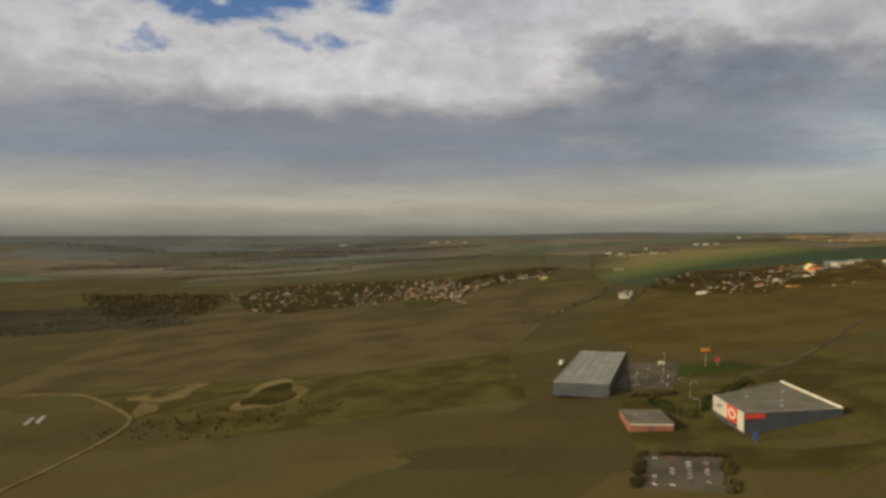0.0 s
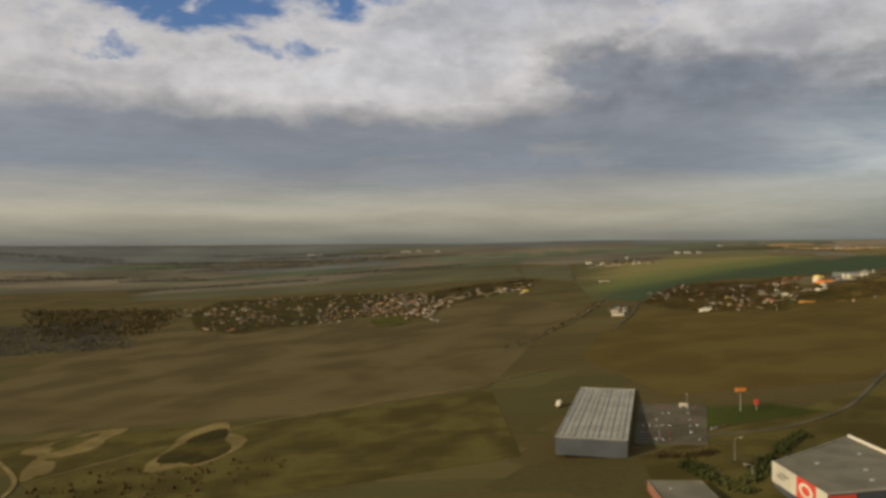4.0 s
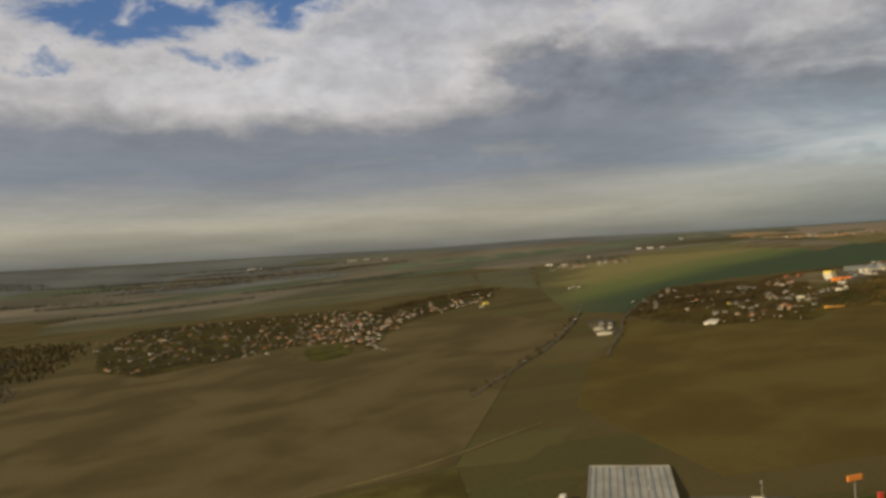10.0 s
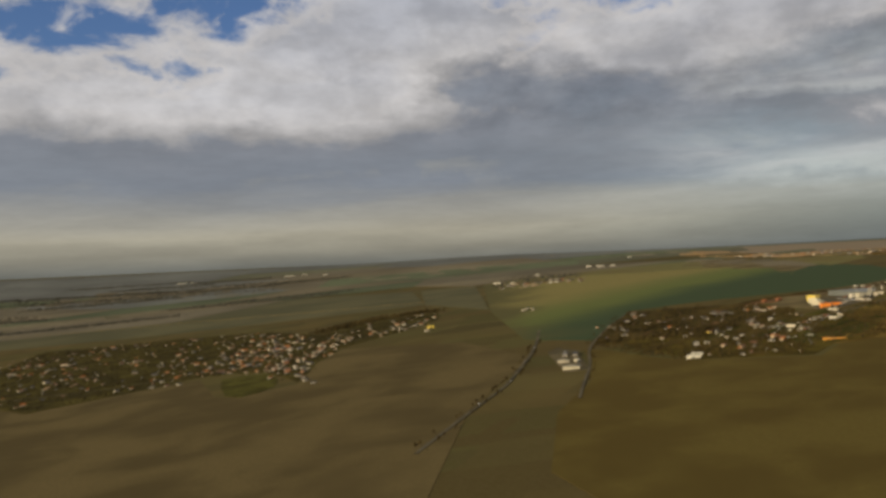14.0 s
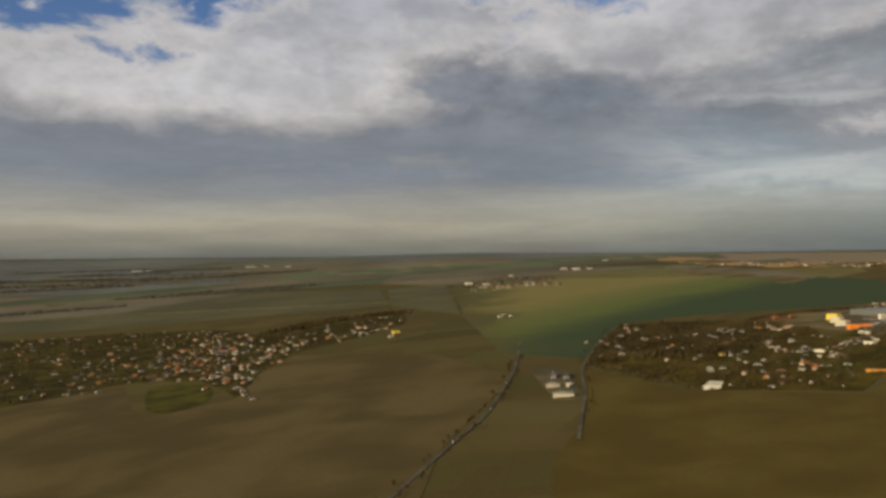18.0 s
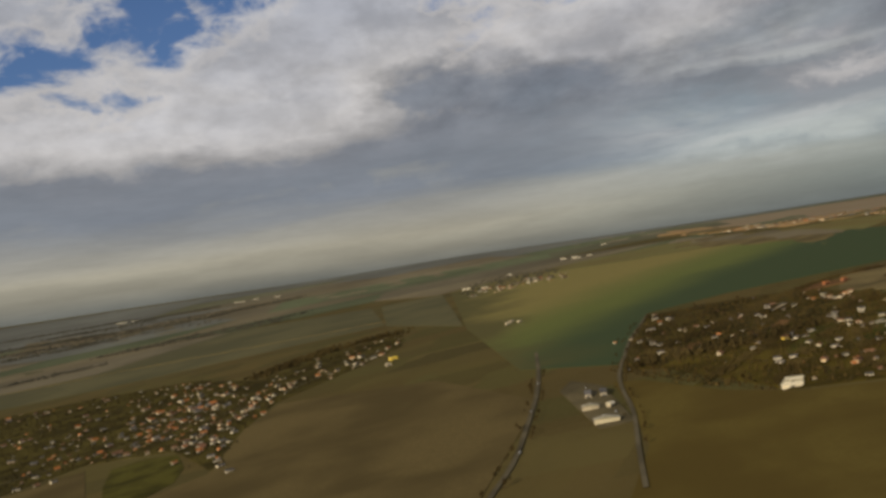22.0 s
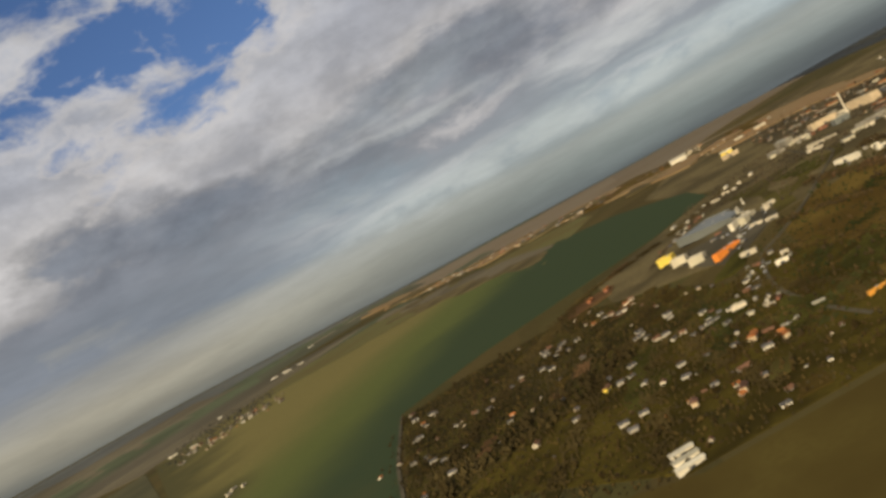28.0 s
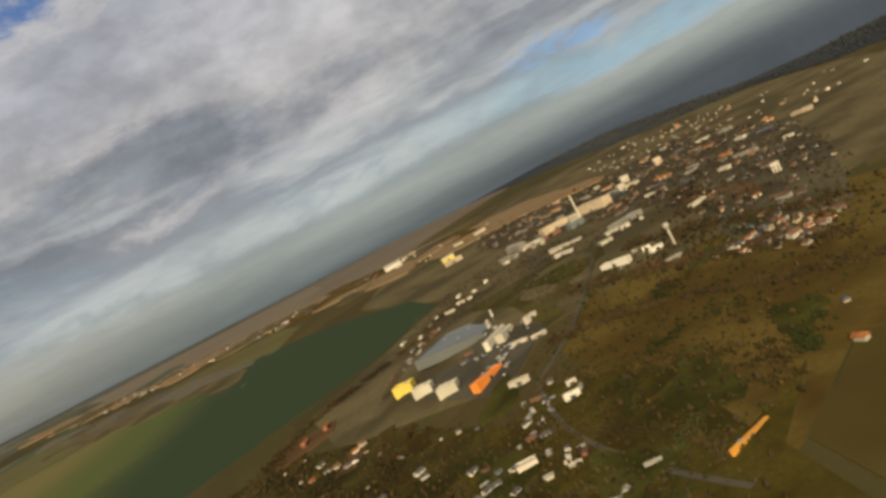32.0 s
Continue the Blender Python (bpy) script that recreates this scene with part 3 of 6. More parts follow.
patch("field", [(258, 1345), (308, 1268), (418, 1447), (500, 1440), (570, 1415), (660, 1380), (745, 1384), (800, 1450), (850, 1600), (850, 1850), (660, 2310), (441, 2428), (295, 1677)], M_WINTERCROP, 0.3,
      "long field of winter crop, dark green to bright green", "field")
patch("field", [(-66, 1420), (-40, 1424), (-12, 1400), (-2, 1340), (-5, 1300), (-20, 1278), (-34, 1268), (-50, 1292), (-60, 1350)], M_PADDOCK, 0.3, "fresh green meadow at the village edge", "field")


def oval(cx, cy, rx, ry, turn, wob=0.18):
    """An uneven round outline."""
    q = []
    for i in range(26):
        a = 2 * math.pi * i / 26
        k = 1 + wob * math.sin(3 * a + cx) + 0.5 * wob * math.sin(5 * a + cy)
        u, v = rx * k * math.cos(a), ry * k * math.sin(a)
        q.append((cx + u * math.cos(turn) - v * math.sin(turn), cy + u * math.sin(turn) + v * math.cos(turn)))
    return q


patch("field", oval(-243, 752, 38, 26, 1.2), M_SAND, 0.45, "bare sandy lot beside the bend of the track", "yard")
patch("field", oval(-248, 758, 22, 11, 1.3), M_OLIVE, 0.6, "grass grown over the middle of the sandy lot", "yard")
patch("field", oval(-142, 705, 26, 58, 0.05), M_SAND, 0.45, "pale ring of sand round a hollow", "yard")
patch("field", oval(-141, 700, 20, 44, 0.05), M_GARDEN, 0.6, "dark overgrown hollow in the meadow", "yard")
patch("field", oval(-243, 690, 10, 26, 0.3), M_SAND, 0.4, "sandy widening at the bend of the track", "yard")
patch("field", [(165, 662), (222, 652), (240, 622), (165, 612)], M_LAWN, 0.45, "bright grass strip by the retail yard", "field")
patch("field", [(120, 575), (300, 670), (340, 480), (180, 380), (100, 430)], M_OLIVE, 0.2, "olive grassland round the retail yard", "field")
patch("field", [(332, 1100), (404, 1044), (441, 1073), (527, 1071), (537, 1115), (506, 1174), (430, 1200), (380, 1220), (318, 1235)], M_ROUGH, 0.3,
      "rough meadow with scrub among the houses", "field")
patch("field", [(426, 1072), (441, 1068), (527, 1053), (642, 1034), (650, 1090), (600, 1180), (540, 1180), (470, 1120)], M_TAWNY, 0.16, "brown slope between the village and the town", "field")
patch("field", [(452, 1084), (527, 1055), (627, 1042), (604, 1095), (570, 1132), (527, 1163), (500, 1120)], M_TAWNY, 0.4, "tawny stubble field below the town", "field")
patch("field", [(566, 1197), (604, 1172), (664, 1203), (694, 1247), (677, 1319), (618, 1242)], M_OLIVE, 0.4, "grassy ground between the sheds and the works", "field")
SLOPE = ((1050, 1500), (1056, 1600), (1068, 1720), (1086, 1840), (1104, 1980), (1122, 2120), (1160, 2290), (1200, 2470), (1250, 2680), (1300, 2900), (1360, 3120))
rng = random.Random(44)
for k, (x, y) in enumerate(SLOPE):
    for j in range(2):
        patch("field", oval(x + rng.uniform(-20, 40), y + rng.uniform(-50, 50), rng.uniform(34, 78), rng.uniform(60, 135), -0.15 + rng.gauss(0, 0.12), 0.24), (M_SUNHILL, M_SUNHILL, M_TAWNY, M_SUNHILL, M_DRY)[(2 * k + j) % 5], 1.9 + 0.03 * (2 * k + j),
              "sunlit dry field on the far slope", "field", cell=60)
patch("field", [(657, 2310), (793, 1892), (735, 1615), (944, 1732), (1010, 1840), (955, 2080), (1110, 2600), (900, 2700), (445, 2440)], M_PALE, 0.3, "wide yellowed meadow below the hillside", "field", cell=100)
for k, (x, y) in enumerate(((812, 1760), (860, 1850), (836, 1960), (905, 2010), (880, 2150), (950, 2230), (1000, 2400), (1060, 2560))):
    patch("field", oval(x, y, 34 + 5 * (k % 3), 95 + 15 * (k % 4), -0.25, 0.3), (M_DRY, M_HAZEFIELDS[4])[k % 2], 0.62 + 0.03 * k, "ragged tawny patch in the yellowed meadow", "field", cell=50)
patch("field", [(-447, 1847), (-352, 1508), (-256, 1382), (-182, 1418), (-99, 1485), (-61, 1462), (-18, 1425), (20, 1300), (38, 1425), (66, 1525), (150, 1600), (216, 1680), (234, 1795), (150, 1800), (52, 1720), (-31, 1883), (-183, 1987), (-438, 2081)],
      M_GARDEN, 0.35, "dark winter gardens between the village houses", "garden")
patch("field", [(303, 1250), (410, 1430), (459, 1412), (523, 1351), (512, 1254), (487, 1184), (430, 1198), (380, 1222), (318, 1238)], M_GARDEN, 0.35,
      "dark gardens and scrub between scattered houses", "garden")
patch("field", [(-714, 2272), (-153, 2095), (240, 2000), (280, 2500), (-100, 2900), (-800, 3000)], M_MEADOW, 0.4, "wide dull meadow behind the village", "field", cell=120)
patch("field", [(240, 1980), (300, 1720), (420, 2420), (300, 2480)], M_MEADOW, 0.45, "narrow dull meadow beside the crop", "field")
patch("field", [(60, 3300), (900, 3100), (1000, 3420), (120, 3650)], M_HAZEFIELDS[3], 0.6, "far strip of pale green crop", "field", cell=120)
patch("field", [(-900, 3500), (-150, 3300), (-60, 3650), (-850, 3900)], M_HAZEFIELDS[0], 0.6, "far strip of tawny stubble", "field", cell=120)

patch("field", [(1012, 1852), (1500, 2198), (2000, 2698), (3000, 3698), (3700, 3300), (2100, 2300), (1560, 1760), (1190, 1730)], M_HAZEHILL, 1.6, "dry fields below the skyline, paled by painted haze", "field", cell=60)
patch("field", [(566, 1196), (520, 1196), (516, 1300), (580, 1380), (656, 1376), (750, 1380), (860, 1560), (1180, 1718), (1330, 1440), (1240, 1232), (1100, 1120), (1000, 1060), (800, 1050), (700, 1040), (640, 1090)], M_DRY, 0.22, "weathered brown fields and waste ground round the town", "field", cell=25)
patch("field", [(728, 1176), (690, 1120), (664, 1112), (684, 1158)], M_CLAY, 0.6, "narrow red-brown field at the edge of town", "field")
patch("field", [(492, 1050), (556, 1046), (598, 1062), (604, 1160), (562, 1178), (540, 1166), (512, 1136)], M_TAWNY, 0.55, "open brown slope beside the climbing road", "field")
patch("yard", [(104, 440), (140, 424), (126, 374), (92, 390)], M_ASPHALT, 0.45, "dark car park in front of the annex", "car park")

# ------------------------------------------------------------------ roads
strip("road", [(-263, 435), (-256, 492), (-245, 532), (-234, 611), (-239, 657), (-262, 692), (-330, 786), (-389, 813), (-484, 824)], 2.9, M_TRACK, 0.6, "pale sandy track with a sharp bend")
strip("road", [(-237, 653), (-191, 696), (-156, 716), (-112, 760), (-80, 768), (40, 800), (120, 850)], 1.7, M_TRACK, 0.6, "narrow pale field track")
strip("road", [(90, 960), (146, 1055), (183, 1115), (234, 1233), (262, 1310), (290, 1400)], 2.9, M_ASPHALT, 0.6, "country road lined with bare trees")
strip("road", [(215, 1030), (237, 1084), (263, 1144), (280, 1200), (296, 1240), (308, 1262), (350, 1340), (415, 1440)], 2.3, M_ASPHALT, 0.7, "asphalt lane that loops round the farm")
strip("road", [(150, 600), (208, 595), (256, 622), (320, 700), (400, 800), (520, 860)], 2.9, M_ASPHALT, 0.6, "asphalt road past the retail yard")
strip("road", [(514, 1180), (547, 1177), (588, 1184), (652, 1200), (702, 1253), (756, 1296), (840, 1369)], 2.2, M_ASPHALT, 0.7, "grey road that climbs to the town")
strip("road", [(424, 1078), (441, 1111), (474, 1153), (514, 1180)], 2.0, M_ASPHALT, 0.7, "village street between gardens")
strip("road", [(-335, 1503), (-203, 1484), (-61, 1544), (60, 1560), (200, 1700)], 2.0, M_ASPHALT, 0.6, "main street of the village")
strip("road", [(-716, 2540), (-204, 2352), (250, 2060)], 3.2, M_TRACK, 0.9, "pale country lane behind the village")
patch("yard", [(150, 688), (187, 668), (158, 582), (122, 598)], M_ASPHALT, 0.5, "marked asphalt car park", "car park")
patch("yard", [(516, 1206), (522, 1226), (560, 1296), (566, 1250), (600, 1250), (570, 1200), (527, 1196)], M_ASPHALT, 0.6, "worn asphalt works yard", "yard")
patch("yard", [(236, 1130), (255, 1125), (276, 1222), (268, 1258), (252, 1236)], M_TOWNSOIL, 0.5, "trodden earth farm yard", "yard")


# ------------------------------------------------------------------ houses
SIZE = 0.255


def house(w, d, h, rise, wall, roof, label, floors=1, chimney=True):
    """One gabled house at the origin: walls, roof (with chimney), windows and door."""
    w, d, h, rise = w * SIZE, d * SIZE, 0.85 * h * SIZE, 0.85 * rise * SIZE
    ob = thing("house", Matrix(), label, "house", "village houses")
    bm = bmesh.new()
    v = [bm.verts.new(c) for c in ((-w / 2, -d / 2, -1.5), (w / 2, -d / 2, -1.5), (w / 2, d / 2, -1.5), (-w / 2, d / 2, -1.5),
                                   (-w / 2, -d / 2, h), (w / 2, -d / 2, h), (w / 2, d / 2, h), (-w / 2, d / 2, h), (-w / 2, 0, h + rise), (w / 2, 0, h + rise))]
    for q in ((0, 1, 5, 4), (2, 3, 7, 6), (1, 2, 6, 9, 5), (3, 0, 4, 8, 7), (0, 3, 2, 1)):
        bm.faces.new([v[i] for i in q])
    part("wall", bm, wall, ob)
    bm = bmesh.new()
    o, k = 0.16, rise / (d / 2)
    ridge = h + rise + 0.14
    prof = [(-d / 2 - o, h - k * o + 0.02), (0, h + rise + 0.02), (d / 2 + o, h - k * o + 0.02), (d / 2 + o, h - k * o + 0.14), (0, ridge), (-d / 2 - o, h - k * o + 0.14)]
    a = [bm.verts.new((-w / 2 - o, y, z)) for y, z in prof]
    b = [bm.verts.new((w / 2 + o, y, z)) for y, z in prof]
    for i in range(6):
        bm.faces.new((a[i], a[(i + 1) % 6], b[(i + 1) % 6], b[i]))
    for q in (a, b):
        bm.faces.new((q[0], q[1], q[4], q[5]))
        bm.faces.new((q[1], q[2], q[3], q[4]))
    bmesh.ops.recalc_face_normals(bm, faces=bm.faces[:])
    top = part("roof", bm, roof, ob)
    if chimney:
        part("chimney", boxed(w * 0.2, 0.1, h + rise * 0.5, w * 0.2 + 0.28, 0.38, h + rise + 0.35, bevel=0.02), M_BRICK, top)
    pane = bpy.data.meshes.new("window")
    bm = boxed(-0.26, -0.05, -0.26, 0.26, 0.04, 0.26)
    bm.to_mesh(pane)
    bm.free()
    pane.materials.append(M_WINDOW)
    for x in (-0.28, 0.28):
        share("window", pane, ob, Matrix.Translation((x * w, -d / 2, h * 0.6)))
    share("window", pane, ob, Matrix.Translation((-w / 2, 0, h * 0.75)) @ pose(0, 0, 0, 0, 0, 90))
    part("door", boxed(-0.2, -d / 2 - 0.05, 0, 0.2, -d / 2 + 0.06, 0.7), M_WOODDOOR, ob)
    return ob


HOUSES = [
    house(11, 8, 4.6, 2.8, M_LIME, M_REDROOF, "white plastered house with a red clay tile roof"),
    house(13, 9, 5.6, 3.2, M_WHITE, M_BROWNROOF, "two-storey white house with a brown tile roof", 2),
    house(10, 8, 3.4, 3.6, M_CREAM, M_REDROOF, "ochre house with a steep red tile roof"),
    house(12, 8, 3.2, 3.0, M_GREY, M_BROWNROOF, "grey rendered house with a weathered brown roof"),
    house(14, 9, 4.4, 2.2, M_LIME, M_GREYROOF, "white house with a dark slate roof"),
    house(18, 9, 3.8, 3.6, M_GREY, M_BROWNROOF, "long old barn with a brown tile roof", 1, False),
    house(9, 8, 5.4, 2.4, M_CREAM, M_GREYROOF, "tall ochre house with a grey roof", 2),
    house(12, 8, 3.2, 3.2, M_GREY, M_GREYROOF, "dim grey house with a slate roof"),
]
taken = []


def clear(x, y, r):
    return all((x - a) ** 2 + (y - b) ** 2 > (r + c) ** 2 for a, b, c in taken)


def bulk(spots, label, name="far_houses"):
    """Houses too far off to be told apart, as one mesh: walls and two roof slopes each."""
    verts, faces, mats = [], [], []
    rng = random.Random(len(spots))
    for x, y, turn, s in spots:
        w, d, h, r = rng.uniform(3.4, 5.6) * s, 2.4 * s, rng.uniform(0.9, 1.5) * s, 0.9 * s
        m = pose(x, y, land(x, y), 0, 0, turn)
        n = len(verts)
        verts += [tuple(m @ Vector(c)) for c in ((-w / 2, -d / 2, -1), (w / 2, -d / 2, -1), (w / 2, d / 2, -1), (-w / 2, d / 2, -1), (-w / 2, -d / 2, h), (w / 2, -d / 2, h),
                                                (w / 2, d / 2, h), (-w / 2, d / 2, h), (-w / 2 - 0.2, 0, h + r), (w / 2 + 0.2, 0, h + r),
                                                (-w / 2 - 0.2, -d / 2 - 0.3, h - 0.15), (w / 2 + 0.2, -d / 2 - 0.3, h - 0.15), (w / 2 + 0.2, d / 2 + 0.3, h - 0.15), (-w / 2 - 0.2, d / 2 + 0.3, h - 0.15))]
        wall, roof = rng.choice((0, 0, 1, 2, 2)), rng.choice((3, 4, 4, 5, 5))
        for q, k in (((0, 1, 5, 4), wall), ((2, 3, 7, 6), wall), ((1, 2, 6, 9, 5), wall), ((3, 0, 4, 8, 7), wall), ((10, 11, 9, 8), roof), ((12, 13, 8, 9), roof)):
            faces.append([n + i for i in q])
            mats.append(k)
    me = bpy.data.meshes.new(name)
    me.from_pydata(verts, [], faces)
    for m in (M_WHITE, M_CREAM, M_GREY, M_REDROOF, M_BROWNROOF, M_GREYROOF):
        me.materials.append(m)
    me.polygons.foreach_set("material_index", mats)
    tagged(new(name, me), label, "houses", kind="stuff")


def crowd(x, y):
    """Houses gather in clusters and along streets, with open gardens between."""
    return max(0.15, 1.0 + 1.1 * math.sin(x / 13 + 2 * math.sin(y / 41)) * math.sin(y / 17 + x / 60))


def village_crowd(x, y):
    """A dense core round the church street, a looser western quarter, a small cluster at the eastern end."""
    g = 1.5 * hump(x, y, -25, 1570, 105, 270) + 0.5 * hump(x, y, -310, 1710, 130, 200) + 1.1 * hump(x, y, 180, 1630, 55, 90)
    return (g + 0.12) * (0.6 + 0.4 * crowd(x, y))


def settle(poly, step, kinds, lean, rng, group, keep, most, label, size=1.0, dense=crowd):
    """Houses in rough rows inside a polygon: the nearest as things, the rest as one far cover."""
    xs, ys = [p[0] for p in poly], [p[1] for p in poly]
    spots = []
    y = min(ys)
    while y < max(ys):
        x = min(xs)
        while x < max(xs):
            spots.append((x + rng.uniform(-0.42, 0.42) * step, y + rng.uniform(-0.42, 0.42) * step))
            x += step
        y += step
    spots = [p for p in spots if inside(p, poly) and rng.random() < keep * dense(p[0], p[1]) and clear(p[0], p[1], 2.2)]
    spots.sort(key=lambda p: math.hypot(p[0] - 80, p[1] - 800))
    rest = []
    for n, (px, py) in enumerate(spots):
        taken.append((px, py, 2.2))
        turn = lean(px, py) + rng.choice((0, 0, 90)) + rng.gauss(0, 8)
        s = size * (rng.uniform(0.65, 1.2) if rng.random() < 0.85 else rng.uniform(1.3, 1.7))
        if n >= most:
            rest.append((px, py, turn, 0.82 * s))
            continue
        ob = copy_thing(HOUSES[rng.choice(kinds)], pose(px, py, land(px, py), 0, 0, turn))
        ob["group"] = group
        ob.scale = (s, s, s)
    if rest:
        bulk(rest, label)
    print(group, len(spots), len(rest))


# ------------------------------------------------------------------ trees
def clump(bm, c, r, rng, squash=0.8):
    v = []
    for q in ((1, 0, 0), (0, 1, 0), (-1, 0, 0), (0, -1, 0), (0, 0, 1), (0, 0, -1)):
        k = r * rng.uniform(0.6, 1.3)
        v.append(bm.verts.new((c[0] + q[0] * k, c[1] + q[1] * k, c[2] + q[2] * k * squash)))
    for i in range(4):
        bm.faces.new((v[i], v[(i + 1) % 4], v[4]))
        bm.faces.new((v[(i + 1) % 4], v[i], v[5]))


def tree(height, spread, mat, label, rng, conifer=False, n=70):
    ob = thing("tree", Matrix(), label, "tree", "trees")
    bm = bmesh.new()
    tube(bm, (0, 0, -0.6), (0.1, 0.05, height * 0.45), 0.035 * height * 0.7, 0.018 * height, 7)
    tube(bm, (0.1, 0.05, height * 0.45), (0, 0.1, height * 0.88), 0.018 * height, 0.004 * height, 6)
    for i in range(0 if conifer else 7):
        a = i * 2.4
        z0 = height * (0.25 + 0.07 * i)
        tube(bm, (0, 0, z0), (math.cos(a) * spread * 0.7, math.sin(a) * spread * 0.7, z0 + height * 0.25), 0.011 * height, 0.003 * height, 5)
    part("trunk", bm, M_BARK, ob)
    bm = bmesh.new()
    for _ in range(n):
        if conifer:
            u = rng.random() ** 0.7
            z, r = height * (1 - u * 0.85), spread * u * rng.uniform(0.55, 1.0)
            a = rng.uniform(0, 6.283)
            clump(bm, (r * math.cos(a), r * math.sin(a), z), spread * 0.24, rng, 0.6)
        else:
            while True:
                p = Vector((rng.uniform(-1, 1), rng.uniform(-1, 1), rng.uniform(-1, 1)))
                if 0.25 < p.length < 1:
                    break
            bulge = 0.8 + 0.35 * math.sin(3 * math.atan2(p.y, p.x) + p.z * 2 + height)
            clump(bm, (p.x * spread * bulge, p.y * spread * bulge, height * 0.66 + p.z * height * 0.33), spread * rng.uniform(0.10, 0.22), rng)
    part("crown", bm, mat, ob)
    return ob


rng = random.Random(11)
TREES = [tree(11, 4.0, M_TWIGS, "bare broad-leaved tree in winter", rng), tree(8, 3.2, M_TWIGS, "small bare orchard tree", rng, n=50),
         tree(14, 4.6, M_TWIGS, "tall bare roadside tree", rng, n=90), tree(9, 3.6, M_RUSSET, "tree that still holds russet leaves", rng),
         tree(12, 2.8, M_FIR, "dark evergreen fir in a garden", rng, True), tree(6, 3.0, M_RUSSET, "low garden bush with russet leaves", rng, n=45)]


def plant(x, y, kinds, rng, group="trees"):
    ob = copy_thing(TREES[rng.choice(kinds)], pose(x, y, land(x, y), 0, 0, rng.uniform(0, 360)))
    s = rng.uniform(0.8, 1.5) * SIZE
    ob.scale = (s, s, s * rng.uniform(0.9, 1.1))
    ob["group"] = group


def grove(poly, n, kinds, rng, group="trees"):
    xs, ys = [p[0] for p in poly], [p[1] for p in poly]
    done = tries = 0
    while done < n and tries < n * 30:
        tries += 1
        x, y = rng.uniform(min(xs), max(xs)), rng.uniform(min(ys), max(ys))
        if inside((x, y), poly) and clear(x, y, 1.5):
            plant(x, y, kinds, rng, group)
            done += 1


def alley(pts, gap, off, kinds, rng, group):
    for (x0, y0), (x1, y1) in zip(pts, pts[1:]):
        ln = math.hypot(x1 - x0, y1 - y0)
        for i in range(int(ln / gap)):
            k = (i + rng.uniform(0.1, 0.9)) * gap / ln
            s = rng.choice((-1, 1)) * off * rng.uniform(0.8, 1.4)
            x, y = x0 + (x1 - x0) * k - (y1 - y0) / ln * s, y0 + (y1 - y0) * k + (x1 - x0) / ln * s
            if clear(x, y, 0.8):
                plant(x, y, kinds, rng, group)


def wood(poly, size, n, label, rng, mat=M_WOODS):
    """A far wood as one crown cover of many clumps."""
    bm = bmesh.new()
    xs, ys = [p[0] for p in poly], [p[1] for p in poly]
    done = 0
    while done < n:
        x, y = rng.uniform(min(xs) - 4 * size, max(xs) + 4 * size), rng.uniform(min(ys) - 4 * size, max(ys) + 4 * size)
        done += 1
        if inside((x + rng.gauss(0, 3.5 * size), y + rng.gauss(0, 3.5 * size)), poly):
            r = size * rng.choice((0.35, 0.5, 0.7, 1.0)) * rng.uniform(0.8, 1.1)
            clump(bm, (x, y, land(x, y) + r * rng.uniform(0.3, 1.5)), r, rng, rng.uniform(0.8, 1.5))
    return tagged(part("wood", bm, mat), label, "wood", kind="stuff")


def belt(pts, width, size, gap, label, rng, mat):
    """A hedge or belt of trees along a line, uneven and with gaps."""
    bm = bmesh.new()
    for (x0, y0), (x1, y1) in zip(pts, pts[1:]):
        ln = math.hypot(x1 - x0, y1 - y0)
        for i in range(int(ln / gap)):
            k = (i + rng.random()) * gap / ln
            if math.sin(k * ln * 0.21 + x0) + rng.gauss(0, 0.5) < -0.75:
                continue
            for _ in range(24):
                u = rng.gauss(0, width * 0.4)
                x, y = x0 + (x1 - x0) * k - (y1 - y0) / ln * u + rng.gauss(0, gap * 0.5), y0 + (y1 - y0) * k + (x1 - x0) / ln * u + rng.gauss(0, gap * 0.5)
                r = size * rng.uniform(0.14, 0.40)
                clump(bm, (x, y, land(x, y) + r * rng.uniform(0.5, 2.4)), r, rng, rng.uniform(0.8, 1.4))
    return tagged(part("hedge", bm, mat), label, "hedge", kind="stuff")


